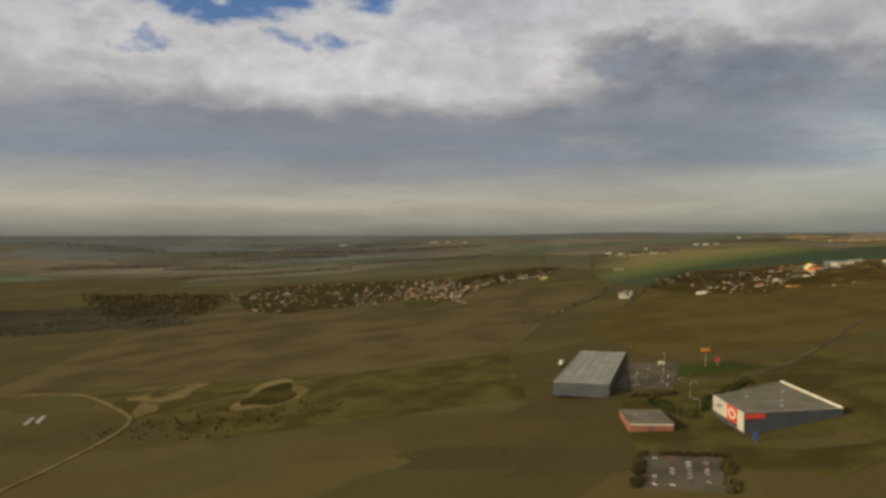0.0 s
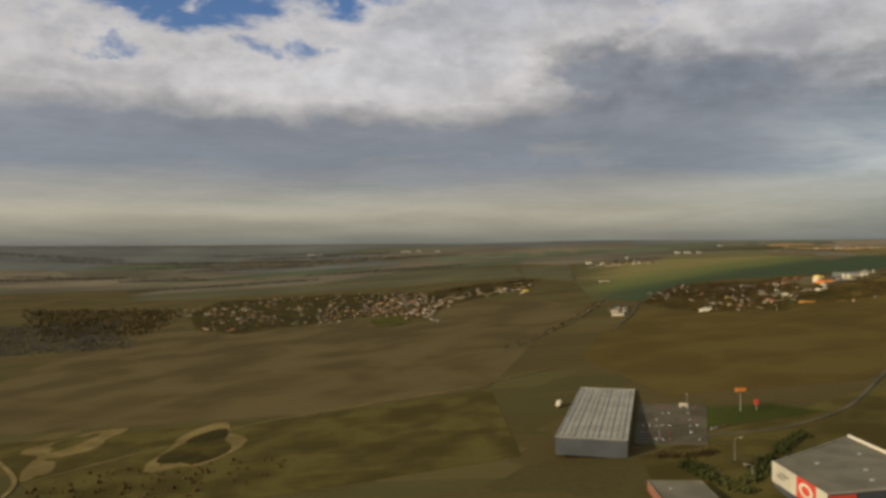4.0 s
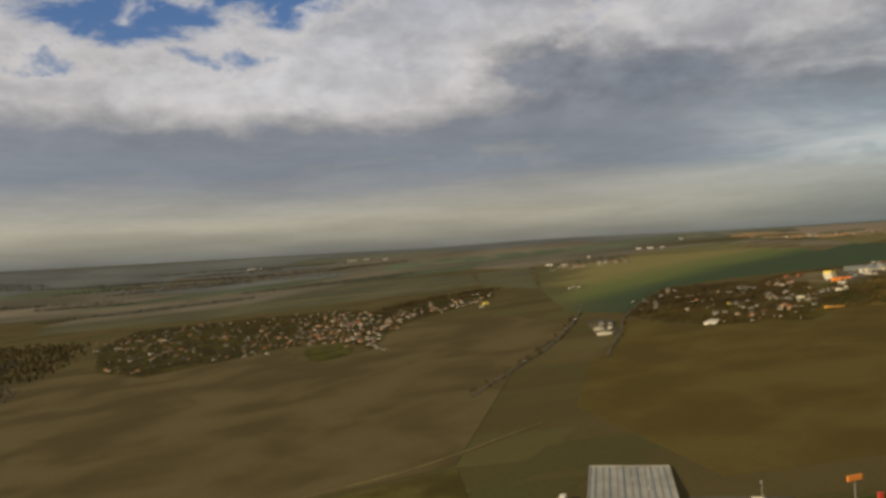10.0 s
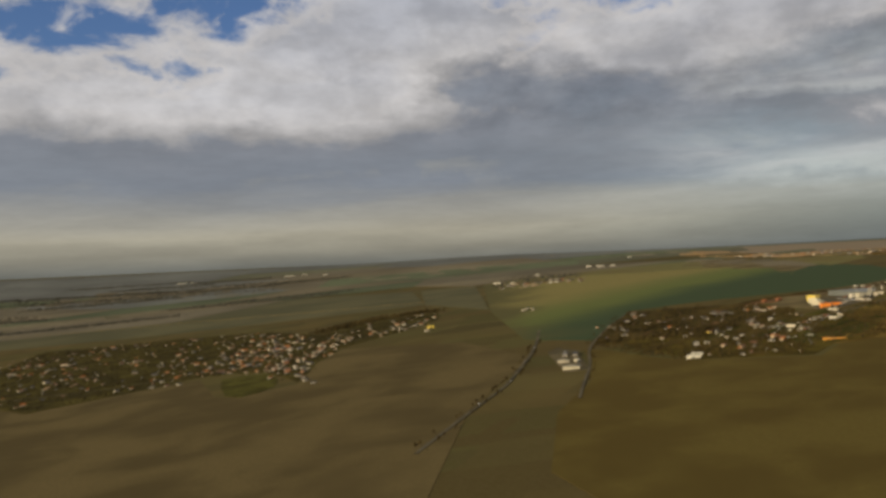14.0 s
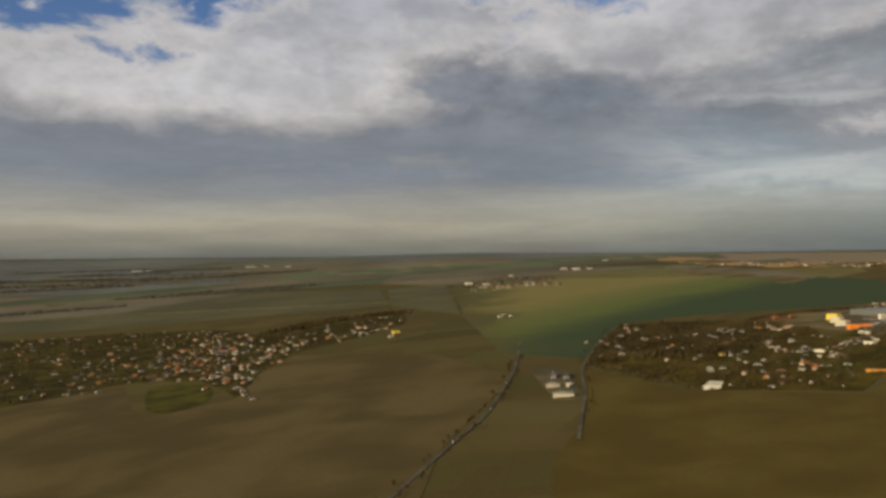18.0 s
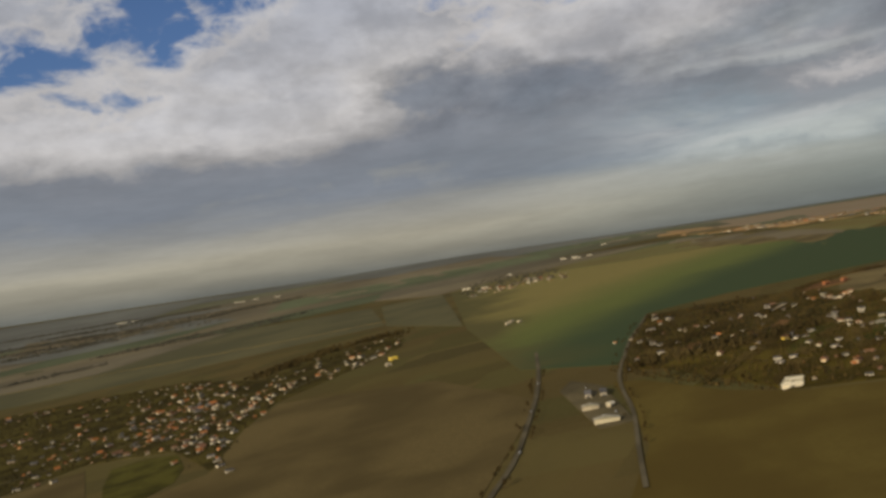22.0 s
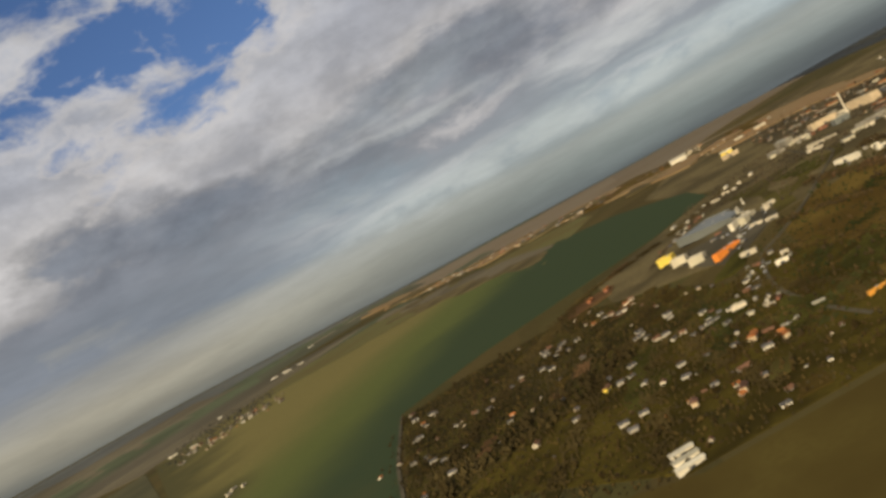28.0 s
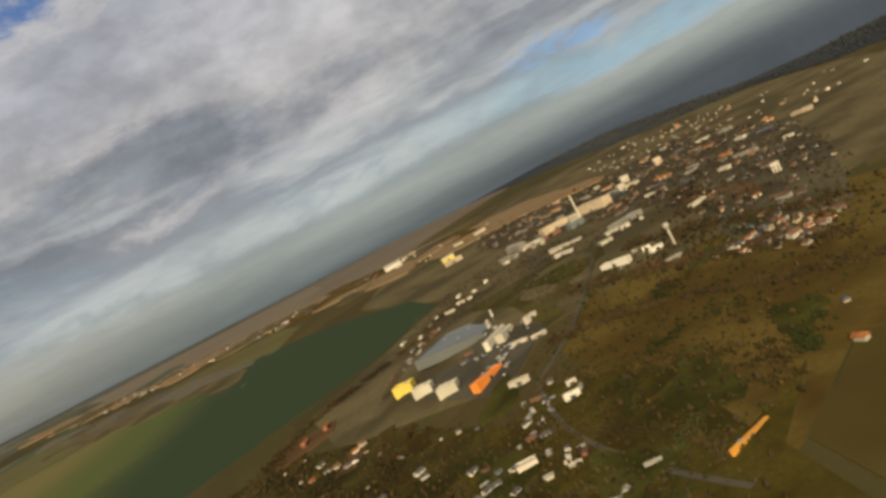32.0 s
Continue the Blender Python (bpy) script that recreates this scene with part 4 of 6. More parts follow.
# ------------------------------------------------------------------ sheds, works and shops
def hall(x, y, turn, w, d, h, wall, roof, label, category="hall", rise=0.0, windows=0, name="hall", trim=None):
    """A box-shaped hall with a parapet or a low gable, doors and a row of windows."""
    taken.append((x, y, 0.5 * math.hypot(w, d) * 0.8))
    ob = thing(name, pose(x, y, land(x, y), 0, 0, turn), label, category)
    part("wall", boxed(-w / 2, -d / 2, -3, w / 2, d / 2, h, bevel=0.08), wall, ob)
    bm = bmesh.new()
    if rise:
        a, b = ([bm.verts.new((sx * (w / 2 + 0.4), yy, zz)) for yy, zz in
                 ((-d / 2 - 0.4, h), (0, h + rise), (d / 2 + 0.4, h), (d / 2 + 0.4, h + 0.3), (0, h + rise + 0.35), (-d / 2 - 0.4, h + 0.3))] for sx in (-1, 1))
        for i in range(6):
            bm.faces.new((a[i], a[(i + 1) % 6], b[(i + 1) % 6], b[i]))
        for q in (a, b):
            bm.faces.new((q[0], q[1], q[4], q[5]))
            bm.faces.new((q[1], q[2], q[3], q[4]))
        for sx in (-1, 1):
            bm.faces.new([bm.verts.new((sx * w / 2, yy, zz)) for yy, zz in ((-d / 2, h - 0.05), (d / 2, h - 0.05), (0, h + rise))])
        bmesh.ops.recalc_face_normals(bm, faces=bm.faces[:])
    else:
        box(bm, -w / 2 + 0.4, -d / 2 + 0.4, h - 0.2, w / 2 - 0.4, d / 2 - 0.4, h + 0.05)
    top = part("roof", bm, roof, ob)
    if not rise:
        for x0, y0, x1, y1 in ((-w / 2 - 0.05, -d / 2 - 0.05, w / 2 + 0.05, -d / 2 + 0.35), (-w / 2 - 0.05, d / 2 - 0.35, w / 2 + 0.05, d / 2 + 0.05),
                               (-w / 2 - 0.05, -d / 2 + 0.35, -w / 2 + 0.35, d / 2 - 0.35), (w / 2 - 0.35, -d / 2 + 0.35, w / 2 + 0.05, d / 2 - 0.35)):
            part("parapet", boxed(x0, y0, h + 0.003, x1, y1, h + 0.45), trim or wall, ob)
        for i in range(max(1, int(w * d / 700))):
            a = random.Random(i + int(w * d))
            cx, cy = a.uniform(-0.35, 0.35) * w, a.uniform(-0.35, 0.35) * d
            part("roof_vent", boxed(cx - 0.6, cy - 0.6, h + 0.05, cx + 0.6, cy + 0.6, h + 0.7, bevel=0.08), M_POLE, top)
    pane = bpy.data.meshes.new("window")
    bm = boxed(-0.5, -0.06, -0.4, 0.5, 0.05, 0.4)
    bm.to_mesh(pane)
    bm.free()
    pane.materials.append(M_WINDOW)
    for fl in range(windows):
        for side in (-1, 1):
            n = min(14, max(2, int(w / 2.2)))
            for i in range(n):
                share("window", pane, ob, Matrix.Translation((-w / 2 + w * (i + 0.5) / n, side * d / 2, 1.3 + 1.7 * fl)))
            n = min(10, max(2, int(d / 2.2)))
            for i in range(n):
                share("window", pane, ob, Matrix.Translation((side * w / 2, -d / 2 + d * (i + 0.5) / n, 1.3 + 1.7 * fl)) @ pose(0, 0, 0, 0, 0, 90))
    if not windows:
        for i in range(max(1, int(w / 18))):
            cx = -w / 2 + w * (i + 0.5) / max(1, int(w / 18))
            part("gate", boxed(cx - 1.1, -d / 2 - 0.07, 0, cx + 1.1, -d / 2 + 0.1, min(2.2, h * 0.7)), M_DARKWALL, ob)
    return ob


# ------------------------------------------------------------------ the retail yard
market = hall(117, 658, -16, 38, 160, 6.4, M_DARKWALL, M_SHEET, "long hall with a pale ribbed roof and dark walls", trim=M_SHEET)
for k in range(11):
    u = -16 + 3.2 * k
    part("roof_strip", boxed(u - 0.3, -78.5, 6.46, u + 0.3, 78.5, 6.7), M_GREY if k % 2 else M_GLASSHOUSE, market, "grey roof light strip")
annex = hall(121, 505, -3, 25, 38, 4.2, M_BRICK, M_BITUMEN, "low flat-roofed annex with reddish walls", trim=M_BITUMEN)
part("fascia", boxed(-12.5, -19.3, 3.2, 12.5, -19.04, 4.0), M_WHITESHEET, annex, "pale fascia board")


def prism(corners, z0, z1):
    bm = bmesh.new()
    a, b = ([bm.verts.new((x, y, z)) for x, y in corners] for z in (z0, z1))
    n = len(corners)
    for i in range(n):
        bm.faces.new((a[i], a[(i + 1) % n], b[(i + 1) % n], b[i]))
    bm.faces.new(b)
    bm.faces.new(a[::-1])
    bmesh.ops.recalc_face_normals(bm, faces=bm.faces[:])
    return bm


def store_front():
    """A flat-roofed store on a slanting plot: front panels to the west, a pale parapet along the back."""
    taken.append((196, 508, 40))
    base = land(166, 492)
    top = 38.0 - base
    ob = thing("store", pose(166, 492, base), "flat-roofed store with a white and red front", "store")
    plan = [(0, 25), (0, -26), (60, -14), (60, 74)]
    part("wall", prism(plan, -4, top), M_DARKWALL, ob)
    part("roof", prism([(0.5, 24.6), (0.5, -25.4), (59.5, -13.6), (59.5, 73)], top + 0.003, top + 0.12), M_BITUMEN, ob)
    part("parapet", prism([(59.2, -14), (60.2, -14), (60.2, 74), (59.2, 73)], top + 0.125, top + 1.2), M_LIME, ob, "white parapet along the back of the roof")
    part("parapet", prism([(0.4, 25.3), (59.2, 73), (59.2, 72.2), (0.4, 24.5)], top + 0.125, top + 0.5), M_GREY, ob)
    part("parapet", prism([(0.4, -26), (0.4, -25.2), (59.2, -13.2), (59.2, -14)], top + 0.125, top + 0.5), M_GREY, ob)
    for y0, y1, low, mat, label in ((0.4, 25.4, 8.6, M_WHITESHEET, "white front panel"), (-17.4, 0.4, 8.4, M_RED, "red front panel"), (-26.2, -17.4, 10.4, M_WHITESHEET, "narrow white front panel")):
        part("front_panel", boxed(-0.7, y0, top - low, -0.03, y1, top + 0.5, bevel=0.06), mat, ob, label)
    bm = bmesh.new()
    for i in range(28):
        a, b = 2 * math.pi * i / 28, 2 * math.pi * (i + 1) / 28
        q = []
        for x in (-0.95, -0.7):
            q += [bm.verts.new((x, -8.5 + r * 2.1 * math.cos(t), top - 3.7 + r * math.sin(t))) for t, r in ((a, 1.9), (b, 1.9), (b, 3.0), (a, 3.0))]
        for f in ((0, 1, 2, 3), (0, 4, 5, 1), (2, 6, 7, 3)):
            bm.faces.new([q[k] for k in f])
    part("emblem", bm, M_WHITESHEET, ob, "white ring on the red panel")
    for y0, y1, z in ((8, 17, 0.76), (12, 20, 0.64)):
        part("sign_bar", boxed(-0.85, y0, top * z, -0.7, y1, top * z + 0.6), M_DARKWALL, ob, "dark bar of lettering")
    slope = Matrix.Rotation(math.atan2(12, 60), 4, "Z")
    bm = boxed(0.4, -0.35, top - 3.2, 13, -0.02, top - 0.6, bevel=0.06)
    bmesh.ops.transform(bm, matrix=Matrix.Translation((0, -26.1, 0)) @ slope, verts=bm.verts[:])
    part("side_stripe", bm, M_RED, ob, "red stripe along the side wall")
    for x, y in ((18, 20), (34, 8), (46, 36), (28, -8)):
        part("roof_vent", boxed(x - 0.8, y - 0.8, top + 0.125, x + 0.8, y + 0.8, top + 0.9, bevel=0.08), M_POLE, ob)


store_front()
hall(172, 667, -14, 5, 3, 2.2, M_WHITE, M_SHEET, "small white kiosk at the car park", "kiosk")

# ------------------------------------------------------------------ works beside the scattered village
hall(557, 1282, 20, 7.3, 10.6, 4.6, M_YELLOW, M_YELLOW, "yellow clad warehouse with a flat roof")
hall(544, 1260, 20, 5.9, 9.9, 4.3, M_BEIGE, M_WHITESHEET, "beige warehouse hall with a white roof")
hall(533, 1237, 20, 6.6, 9.9, 4.3, M_BEIGE, M_WHITESHEET, "beige warehouse hall beside its twin")
hall(532, 1214, -4, 21, 4.2, 2.6, M_ORANGE, M_ORANGE, "long orange clad hall")
hall(607, 1272, 13, 50, 42, 1.8, M_GLASSHOUSE, M_GLASSHOUSE, "wide greenhouse block with pale glass roofs", "greenhouse")

# long halls, stores and terraces of the works and of the town behind it
for x, y, turn, w, d, h, wall, roof, label in (
        (857, 1286, -113, 33, 9, 7, M_CREAM, M_BEIGE, "long ochre factory hall beside the chimney"),
        (845, 1320, -37, 24, 9, 5, M_CREAM, M_CREAM, "ochre mill building of the works"),
        (812, 1285, -34, 13, 7, 4.5, M_GLASSHOUSE, M_WHITESHEET, "pale blue-grey works hall"),
        (817, 1327, -86, 17, 4.5, 2.6, M_WHITE, M_WHITESHEET, "long white shed of the works"),
        (730, 1257, -98, 26, 3.6, 2.0, M_WHITE, M_SHEET, "very long low store shed"),
        (692, 1240, -107, 14, 3.4, 2.0, M_WHITE, M_WHITESHEET, "low white store beside the road"),
        (818, 1344, -119, 20, 8, 5.5, M_GREY, M_SHEET, "grey gabled hall of the works"),
        (798, 1342, -118, 24, 5, 2.6, M_GREY, M_SHEET, "long grey shed of the works"),
        (703, 1200, -23, 24, 7, 3.0, M_GREY, M_GLASSHOUSE, "grey hall with a bluish roof"),
        (614, 1175, -100, 16, 4.6, 2.2, M_LIME, M_WHITESHEET, "long white hall below the town"),
        (622, 1161, -65, 4.4, 2.4, 1.8, M_LIME, M_WHITESHEET, "small white hall beside the road")):
    hall(x, y, turn, w, d, h, wall, roof, label, "works hall", rise=1.2 if "gabled" in label else 0)
for x, y, turn, w, d, h, wall, roof, label in (
        (618, 1155, -31, 7.4, 2.4, 1.8, M_LIME, M_WHITESHEET, "narrow white hall beside the water tower"),
        (598, 1141, -51, 8, 2.6, 1.5, M_GREY, M_GREYROOF, "low grey shed among bushes"),
        (900, 1462, -54, 18, 5, 4.0, M_CREAM, M_BEIGE, "long ochre building beyond the works"),
        (578, 1233, 12, 29, 2.8, 2.4, M_LIME, M_WHITESHEET, "long white packing hall beside the greenhouse"),
        (575, 1225, 8, 15, 4.6, 3.0, M_BEIGE, M_WHITESHEET, "broad pale hall beside the greenhouse"),
        (559, 1209, -84, 8.3, 2.0, 1.4, M_WHITE, M_SHEET, "low white row of garages"),
        (559, 1198, -56, 7.5, 2.0, 1.4, M_WHITE, M_WHITESHEET, "low white row of stores"),
        (583, 1213, -9, 8.5, 2.4, 2.6, M_WHITE, M_WHITESHEET, "narrow white block above the yard"),
        (519, 1191, -67, 9, 3.4, 1.8, M_WHITE, M_SHEET, "pale workshop below the orange hall"),
        (496, 1157, -56, 6.4, 2.8, 1.8, M_LIME, M_WHITESHEET, "white bungalow with a pale roof"),
        (506, 1161, -57, 4, 2.0, 1.6, M_WHITE, M_WHITESHEET, "small white house beside a bungalow")):
    hall(x, y, turn, w, d, h, wall, roof, label, "works hall")

# ------------------------------------------------------------------ farm by the lane
hall(260, 1206, -20, 3.5, 15.4, 2.1, M_WHITE, M_GREYROOF, "long farm shed with a dark roof", "barn", rise=1.2)
hall(268, 1200, -20, 3.5, 15.4, 2.1, M_WHITE, M_GREYROOF, "long farm shed beside its twin", "barn", rise=1.2)
hall(248, 1172, 70, 3.5, 9.8, 2.4, M_WHITE, M_SHEET, "white farm building with a pale roof", "barn", rise=1.2)
hall(244, 1138, 70, 4.2, 14.0, 2.4, M_BEIGE, M_SHEET, "long barn with a pale sheet roof", "barn", rise=1.2)
hall(258, 1166, 20, 2.8, 3.5, 2.1, M_WHITE, M_WHITESHEET, "small white farm outhouse", "barn", rise=0.8)
for x, y, w, roof, label in ((335, 1102, 10.5, M_WHITESHEET, "long low white barn at the field edge"), (339, 1107, 9.6, M_SHEET, "long pale barn between its twins"), (343, 1112, 8.8, M_WHITESHEET, "long white barn with a pale roof")):
    hall(x, y, -24, w, 2.4, 1.5, M_LIME, roof, label, "barn", rise=0.6)

# ------------------------------------------------------------------ villages and the town
VILLAGE = [(-447, 1837), (-352, 1514), (-256, 1386), (-182, 1422), (-99, 1487), (-61, 1464), (-18, 1428), (20, 1304), (36, 1425), (64, 1525), (150, 1600), (216, 1680), (234, 1790), (150, 1790), (52, 1710), (-31, 1873), (-183, 1976), (-438, 2071)]
rng = random.Random(5)
settle(VILLAGE, 11.0, (0, 0, 4, 4, 4, 1, 2, 3, 5, 7), lambda x, y: 25 + 12 * math.sin(x / 90) + 10 * math.sin(y / 120), rng, "village houses", 0.40, 150, "far houses of the village among trees", 1.15, village_crowd)
VILLAGE_CORE = ((0, 1647, 2, 2.6), (-35, 1727, 2, 2.0), (-55, 1788, 0, 2.0), (-12, 1640, 0, 2.0), (-67, 1579, 2, 1.7), (-66, 1659, 0, 1.8), (-30, 1551, 2, 1.8), (-3, 1435, 4, 1.6), (17, 1349, 4, 1.6), (26, 1307, 4, 1.5),
                (-184, 1454, 4, 1.5), (-169, 1460, 0, 1.4), (-145, 1447, 4, 1.4), (-128, 1442, 3, 1.5), (-114, 1437, 4, 1.4), (-227, 1503, 0, 1.5), (33, 1283, 4, 1.5), (-11, 1365, 0, 1.5), (44, 1529, 4, 1.7), (55, 1481, 0, 1.6), (31, 1427, 4, 1.6), (-24, 1795, 0, 1.9), (167, 1678, 4, 1.8), (177, 1641, 4, 1.8), (187, 1646, 0, 1.8), (156, 1629, 4, 1.6))
# the larger houses of the village core, under fresh red tiles, and the white ones along its meadow
for x, y, kind, k in VILLAGE_CORE:
    ob = copy_thing(HOUSES[kind], pose(x, y, land(x, y), 0, 0, 20 + 25 * math.sin(x * 1.7)))
    ob.scale, ob["group"] = (k, k, 0.9 * k), "village houses"
    taken.append((x, y, 3.0))
grove(VILLAGE, 70, (0, 1, 1, 2, 3, 4, 5), rng, "village trees")
RIGHT = [(303, 1250), (410, 1428), (459, 1408), (519, 1349), (511, 1254), (490, 1189), (466, 1150), (404, 1050), (332, 1104), (314, 1141), (301, 1208)]
settle(RIGHT, 8.0, (0, 1, 1, 3, 4, 4, 5, 6, 7), lambda x, y: 35 + 10 * math.sin(x / 70), rng, "houses of the scattered village", 0.07, 90, "far houses of the scattered village", 0.72)
# houses that stand apart: the street above the meadow, the western edge, single farmsteads
rng = random.Random(15)
STREET = ((448, 1221, 4), (447, 1213, 4), (441, 1201, 1), (445, 1198, 4), (438, 1187, 4), (442, 1184, 1), (437, 1174, 4), (442, 1172, 6), (446, 1170, 4), (449, 1168, 4), (442, 1157, 4), (427, 1133, 2), (423, 1117, 2), (410, 1162, 4), (398, 1150, 4), (385, 1115, 0))
EDGE = ((465, 1322, 4), (470, 1321, 3), (455, 1299, 4), (471, 1308, 4), (458, 1289, 6), (470, 1293, 4), (442, 1260, 4), (494, 1289, 4), (495, 1283, 1), (493, 1274, 4), (404, 1401, 4), (408, 1379, 4), (352, 1300, 4), (352, 1289, 4), (351, 1321, 4), (321, 1263, 4), (401, 1305, 4), (383, 1263, 4), (340, 1263, 4),
        (409, 1386, 4), (394, 1372, 4), (379, 1356, 4), (356, 1312, 4), (397, 1379, 0), (435, 1313, 4), (460, 1314, 4), (437, 1284, 4), (439, 1295, 4), (430, 1306, 3), (462, 1303, 4), (466, 1306, 6))
SINGLE = ((377, 1132, 2), (373, 1155, 4), (419, 1138, 4), (397, 1119, 5), (412, 1117, 4), (489, 1295, 2), (389, 1268, 0), (409, 1209, 4), (366, 1161, 4), (375, 1200, 4), (384, 1209, 6), (403, 1195, 4), (407, 1191, 4), (418, 1200, 4), (452, 1221, 4), (456, 1164, 4), (378, 1108, 2), (388, 1128, 4), (367, 1083, 4), (377, 1087, 3), (361, 1151, 4), (465, 1210, 4), (469, 1215, 4), (456, 1226, 4), (503, 1301, 4), (510, 1278, 1), (484, 1172, 4), (460, 1184, 4))
for x, y, kind in STREET + EDGE + SINGLE:
    ob = copy_thing(HOUSES[kind], pose(x, y, land(x, y), 0, 0, -32 + rng.gauss(0, 12)))
    k = rng.uniform(1.05, 1.45)
    ob.scale, ob["group"] = (k * 0.84, k * 0.84, k), "houses of the scattered village"
    taken.append((x, y, 2.2))
grove(RIGHT, 110, (0, 0, 1, 2, 3, 3, 5), rng, "garden trees")
TOWN = [(584, 1061), (607, 1118), (664, 1145), (735, 1197), (798, 1269), (840, 1364), (992, 1510), (1050, 1509), (1021, 1359), (1058, 1258), (885, 1134), (724, 1086)]
patch("field", TOWN, M_TOWNSOIL, 0.3, "brown winter gardens of the town", "garden", cell=25)
settle(TOWN, 9, (1, 3, 3, 5, 5, 7, 7, 6, 0), lambda x, y: 65, rng, "town houses", 0.36, 45, "far houses of the town", 0.8)
grove(TOWN, 60, (0, 1, 2, 3, 3, 5), rng, "town trees")
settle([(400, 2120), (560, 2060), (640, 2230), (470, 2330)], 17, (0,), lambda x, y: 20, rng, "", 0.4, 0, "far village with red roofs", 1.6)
wood([(410, 2240), (560, 2110), (690, 2480), (640, 2700), (480, 2460)], 2.2, 1500, "bare trees round the far village", rng, M_HAZEWOOD)
for x, y, w, label in ((470, 2405, 26, "long white shed at the far village"), (484, 2310, 22, "pale farm shed at the far village"), (523, 2142, 8, "white far farmhouse beyond the crop"), (538, 2147, 8, "pale far farmhouse beyond the crop"),
                       (858, 2880, 26, "far white shed in the meadow"), (884, 2858, 30, "far long white shed in the meadow"), (905, 2806, 22, "far pale shed at the end of its row"), (634, 2642, 14, "far white house among trees")):
    hall(x, y, -22, 0.62 * w, 4.5, 2.2, M_LIME, M_WHITESHEET, label, "barn", rise=0.8)
settle([(944, 1512), (1118, 1647), (1216, 1746), (1040, 1769)], 16, (0,), lambda x, y: 20, rng, "", 0.3, 0, "far village on the sunlit slope")
settle([(885, 1136), (1018, 1230), (1180, 1370), (1230, 1300), (1090, 1150), (1000, 1070)], 16, (0,), lambda x, y: 20, rng, "", 0.3, 0, "far quarter of the town on the rise")
alley([(90, 960), (146, 1055), (183, 1115), (234, 1233), (262, 1310)], 7, 4, (0, 2, 0, 1), rng, "roadside trees")
alley([(237, 1084), (263, 1144), (280, 1200), (304, 1258), (350, 1340), (410, 1435)], 9, 4, (0, 1, 5), rng, "lane trees")
wood([(-1000, 1440), (-700, 1385), (-519, 1357), (-400, 1342), (-420, 1420), (-500, 1540), (-560, 1800), (-1100, 1900)], 2.0, 15000, "wide leafless wood at the edge of the fields", rng, M_HAZEWOOD)

# ------------------------------------------------------------------ signs, lamp posts and cars
def pole_sign(x, y, h, w, bh, turn, mat, label):
    ob = thing("sign", pose(x, y, land(x, y), 0, 0, turn), label, "sign")
    bm = bmesh.new()
    tube(bm, (0, 0, -0.5), (0, 0, h), 0.22, 0.15, 10)
    part("pole", bm, M_POLE, ob)
    part("board", boxed(-w / 2, -0.35, h - 0.1, w / 2, 0.35, h + bh, bevel=0.08), mat, ob)
    part("board_edge", boxed(-w / 2 - 0.15, -0.25, h - 0.3, w / 2 + 0.15, 0.25, h - 0.1), M_DARKWALL, ob)
    return ob


pole_sign(199, 642, 12.5, 7.2, 2.0, 15, M_ORANGE, "orange advertising board on a tall steel pole")
pole_sign(208, 640, 4, 2.5, 3, 10, M_RED, "small red board beside the road")
pole_sign(166, 448, 1.2, 2.6, 4.4, 0, M_BLUE, "dark blue totem sign by the store")


def lamp_post(x, y, h, turn, label):
    ob = thing("lamp_post", pose(x, y, land(x, y), 0, 0, turn), label, "lamp post", "lamp posts of the yard")
    bm = bmesh.new()
    tube(bm, (0, 0, -0.4), (0, 0, h * 0.85), 0.16, 0.10, 8)
    part("pole", bm, M_POLE, ob)
    bm = bmesh.new()
    p = [(0, 0, h * 0.85), (0.5, 0, h * 0.95), (1.6, 0, h), (3.0, 0, h)]
    for a, b in zip(p, p[1:]):
        tube(bm, a, b, 0.09, 0.08, 6)
    part("arm", bm, M_POLE, ob)
    part("lamp_head", boxed(2.6, -0.3, h - 0.15, 4.0, 0.3, h + 0.2, bevel=0.1), M_WHITESHEET, ob)


lamp_post(162, 554, 11, 10, "tall grey lamp post with a bent arm")
lamp_post(160, 527, 7, 150, "low lamp post with a curved arm")
lamp_post(137, 600, 8, 60, "grey lamp post at the car park")
lamp_post(176, 672, 8, 240, "grey lamp post at the car park")


def car(mat, label):
    ob = thing("car", Matrix(), label, "car", "parked cars")
    bm = bmesh.new()
    box(bm, -1.15, -0.46, 0.17, 1.15, 0.46, 0.48, bevel=0.07)
    part("body", bm, mat, ob)
    bm = bmesh.new()
    v = [bm.verts.new(c) for c in ((-0.75, -0.42, 0.47), (0.55, -0.42, 0.47), (0.55, 0.42, 0.47), (-0.75, 0.42, 0.47), (-0.5, -0.34, 0.74), (0.2, -0.34, 0.74), (0.2, 0.34, 0.74), (-0.5, 0.34, 0.74))]
    for q in ((0, 1, 5, 4), (1, 2, 6, 5), (2, 3, 7, 6), (3, 0, 4, 7)):
        bm.faces.new([v[i] for i in q])
    part("cabin_glass", bm, M_WINDOW, ob)
    part("car_roof", boxed(-0.5, -0.34, 0.735, 0.2, 0.34, 0.77, bevel=0.01), mat, ob)
    for x in (-0.7, 0.7):
        for y in (-0.42, 0.42):
            bm = bmesh.new()
            tube(bm, (x, y - 0.06, 0.17), (x, y + 0.06, 0.17), 0.17, 0.17, 8)
            part("wheel", bm, M_TYRE, ob)
    return ob


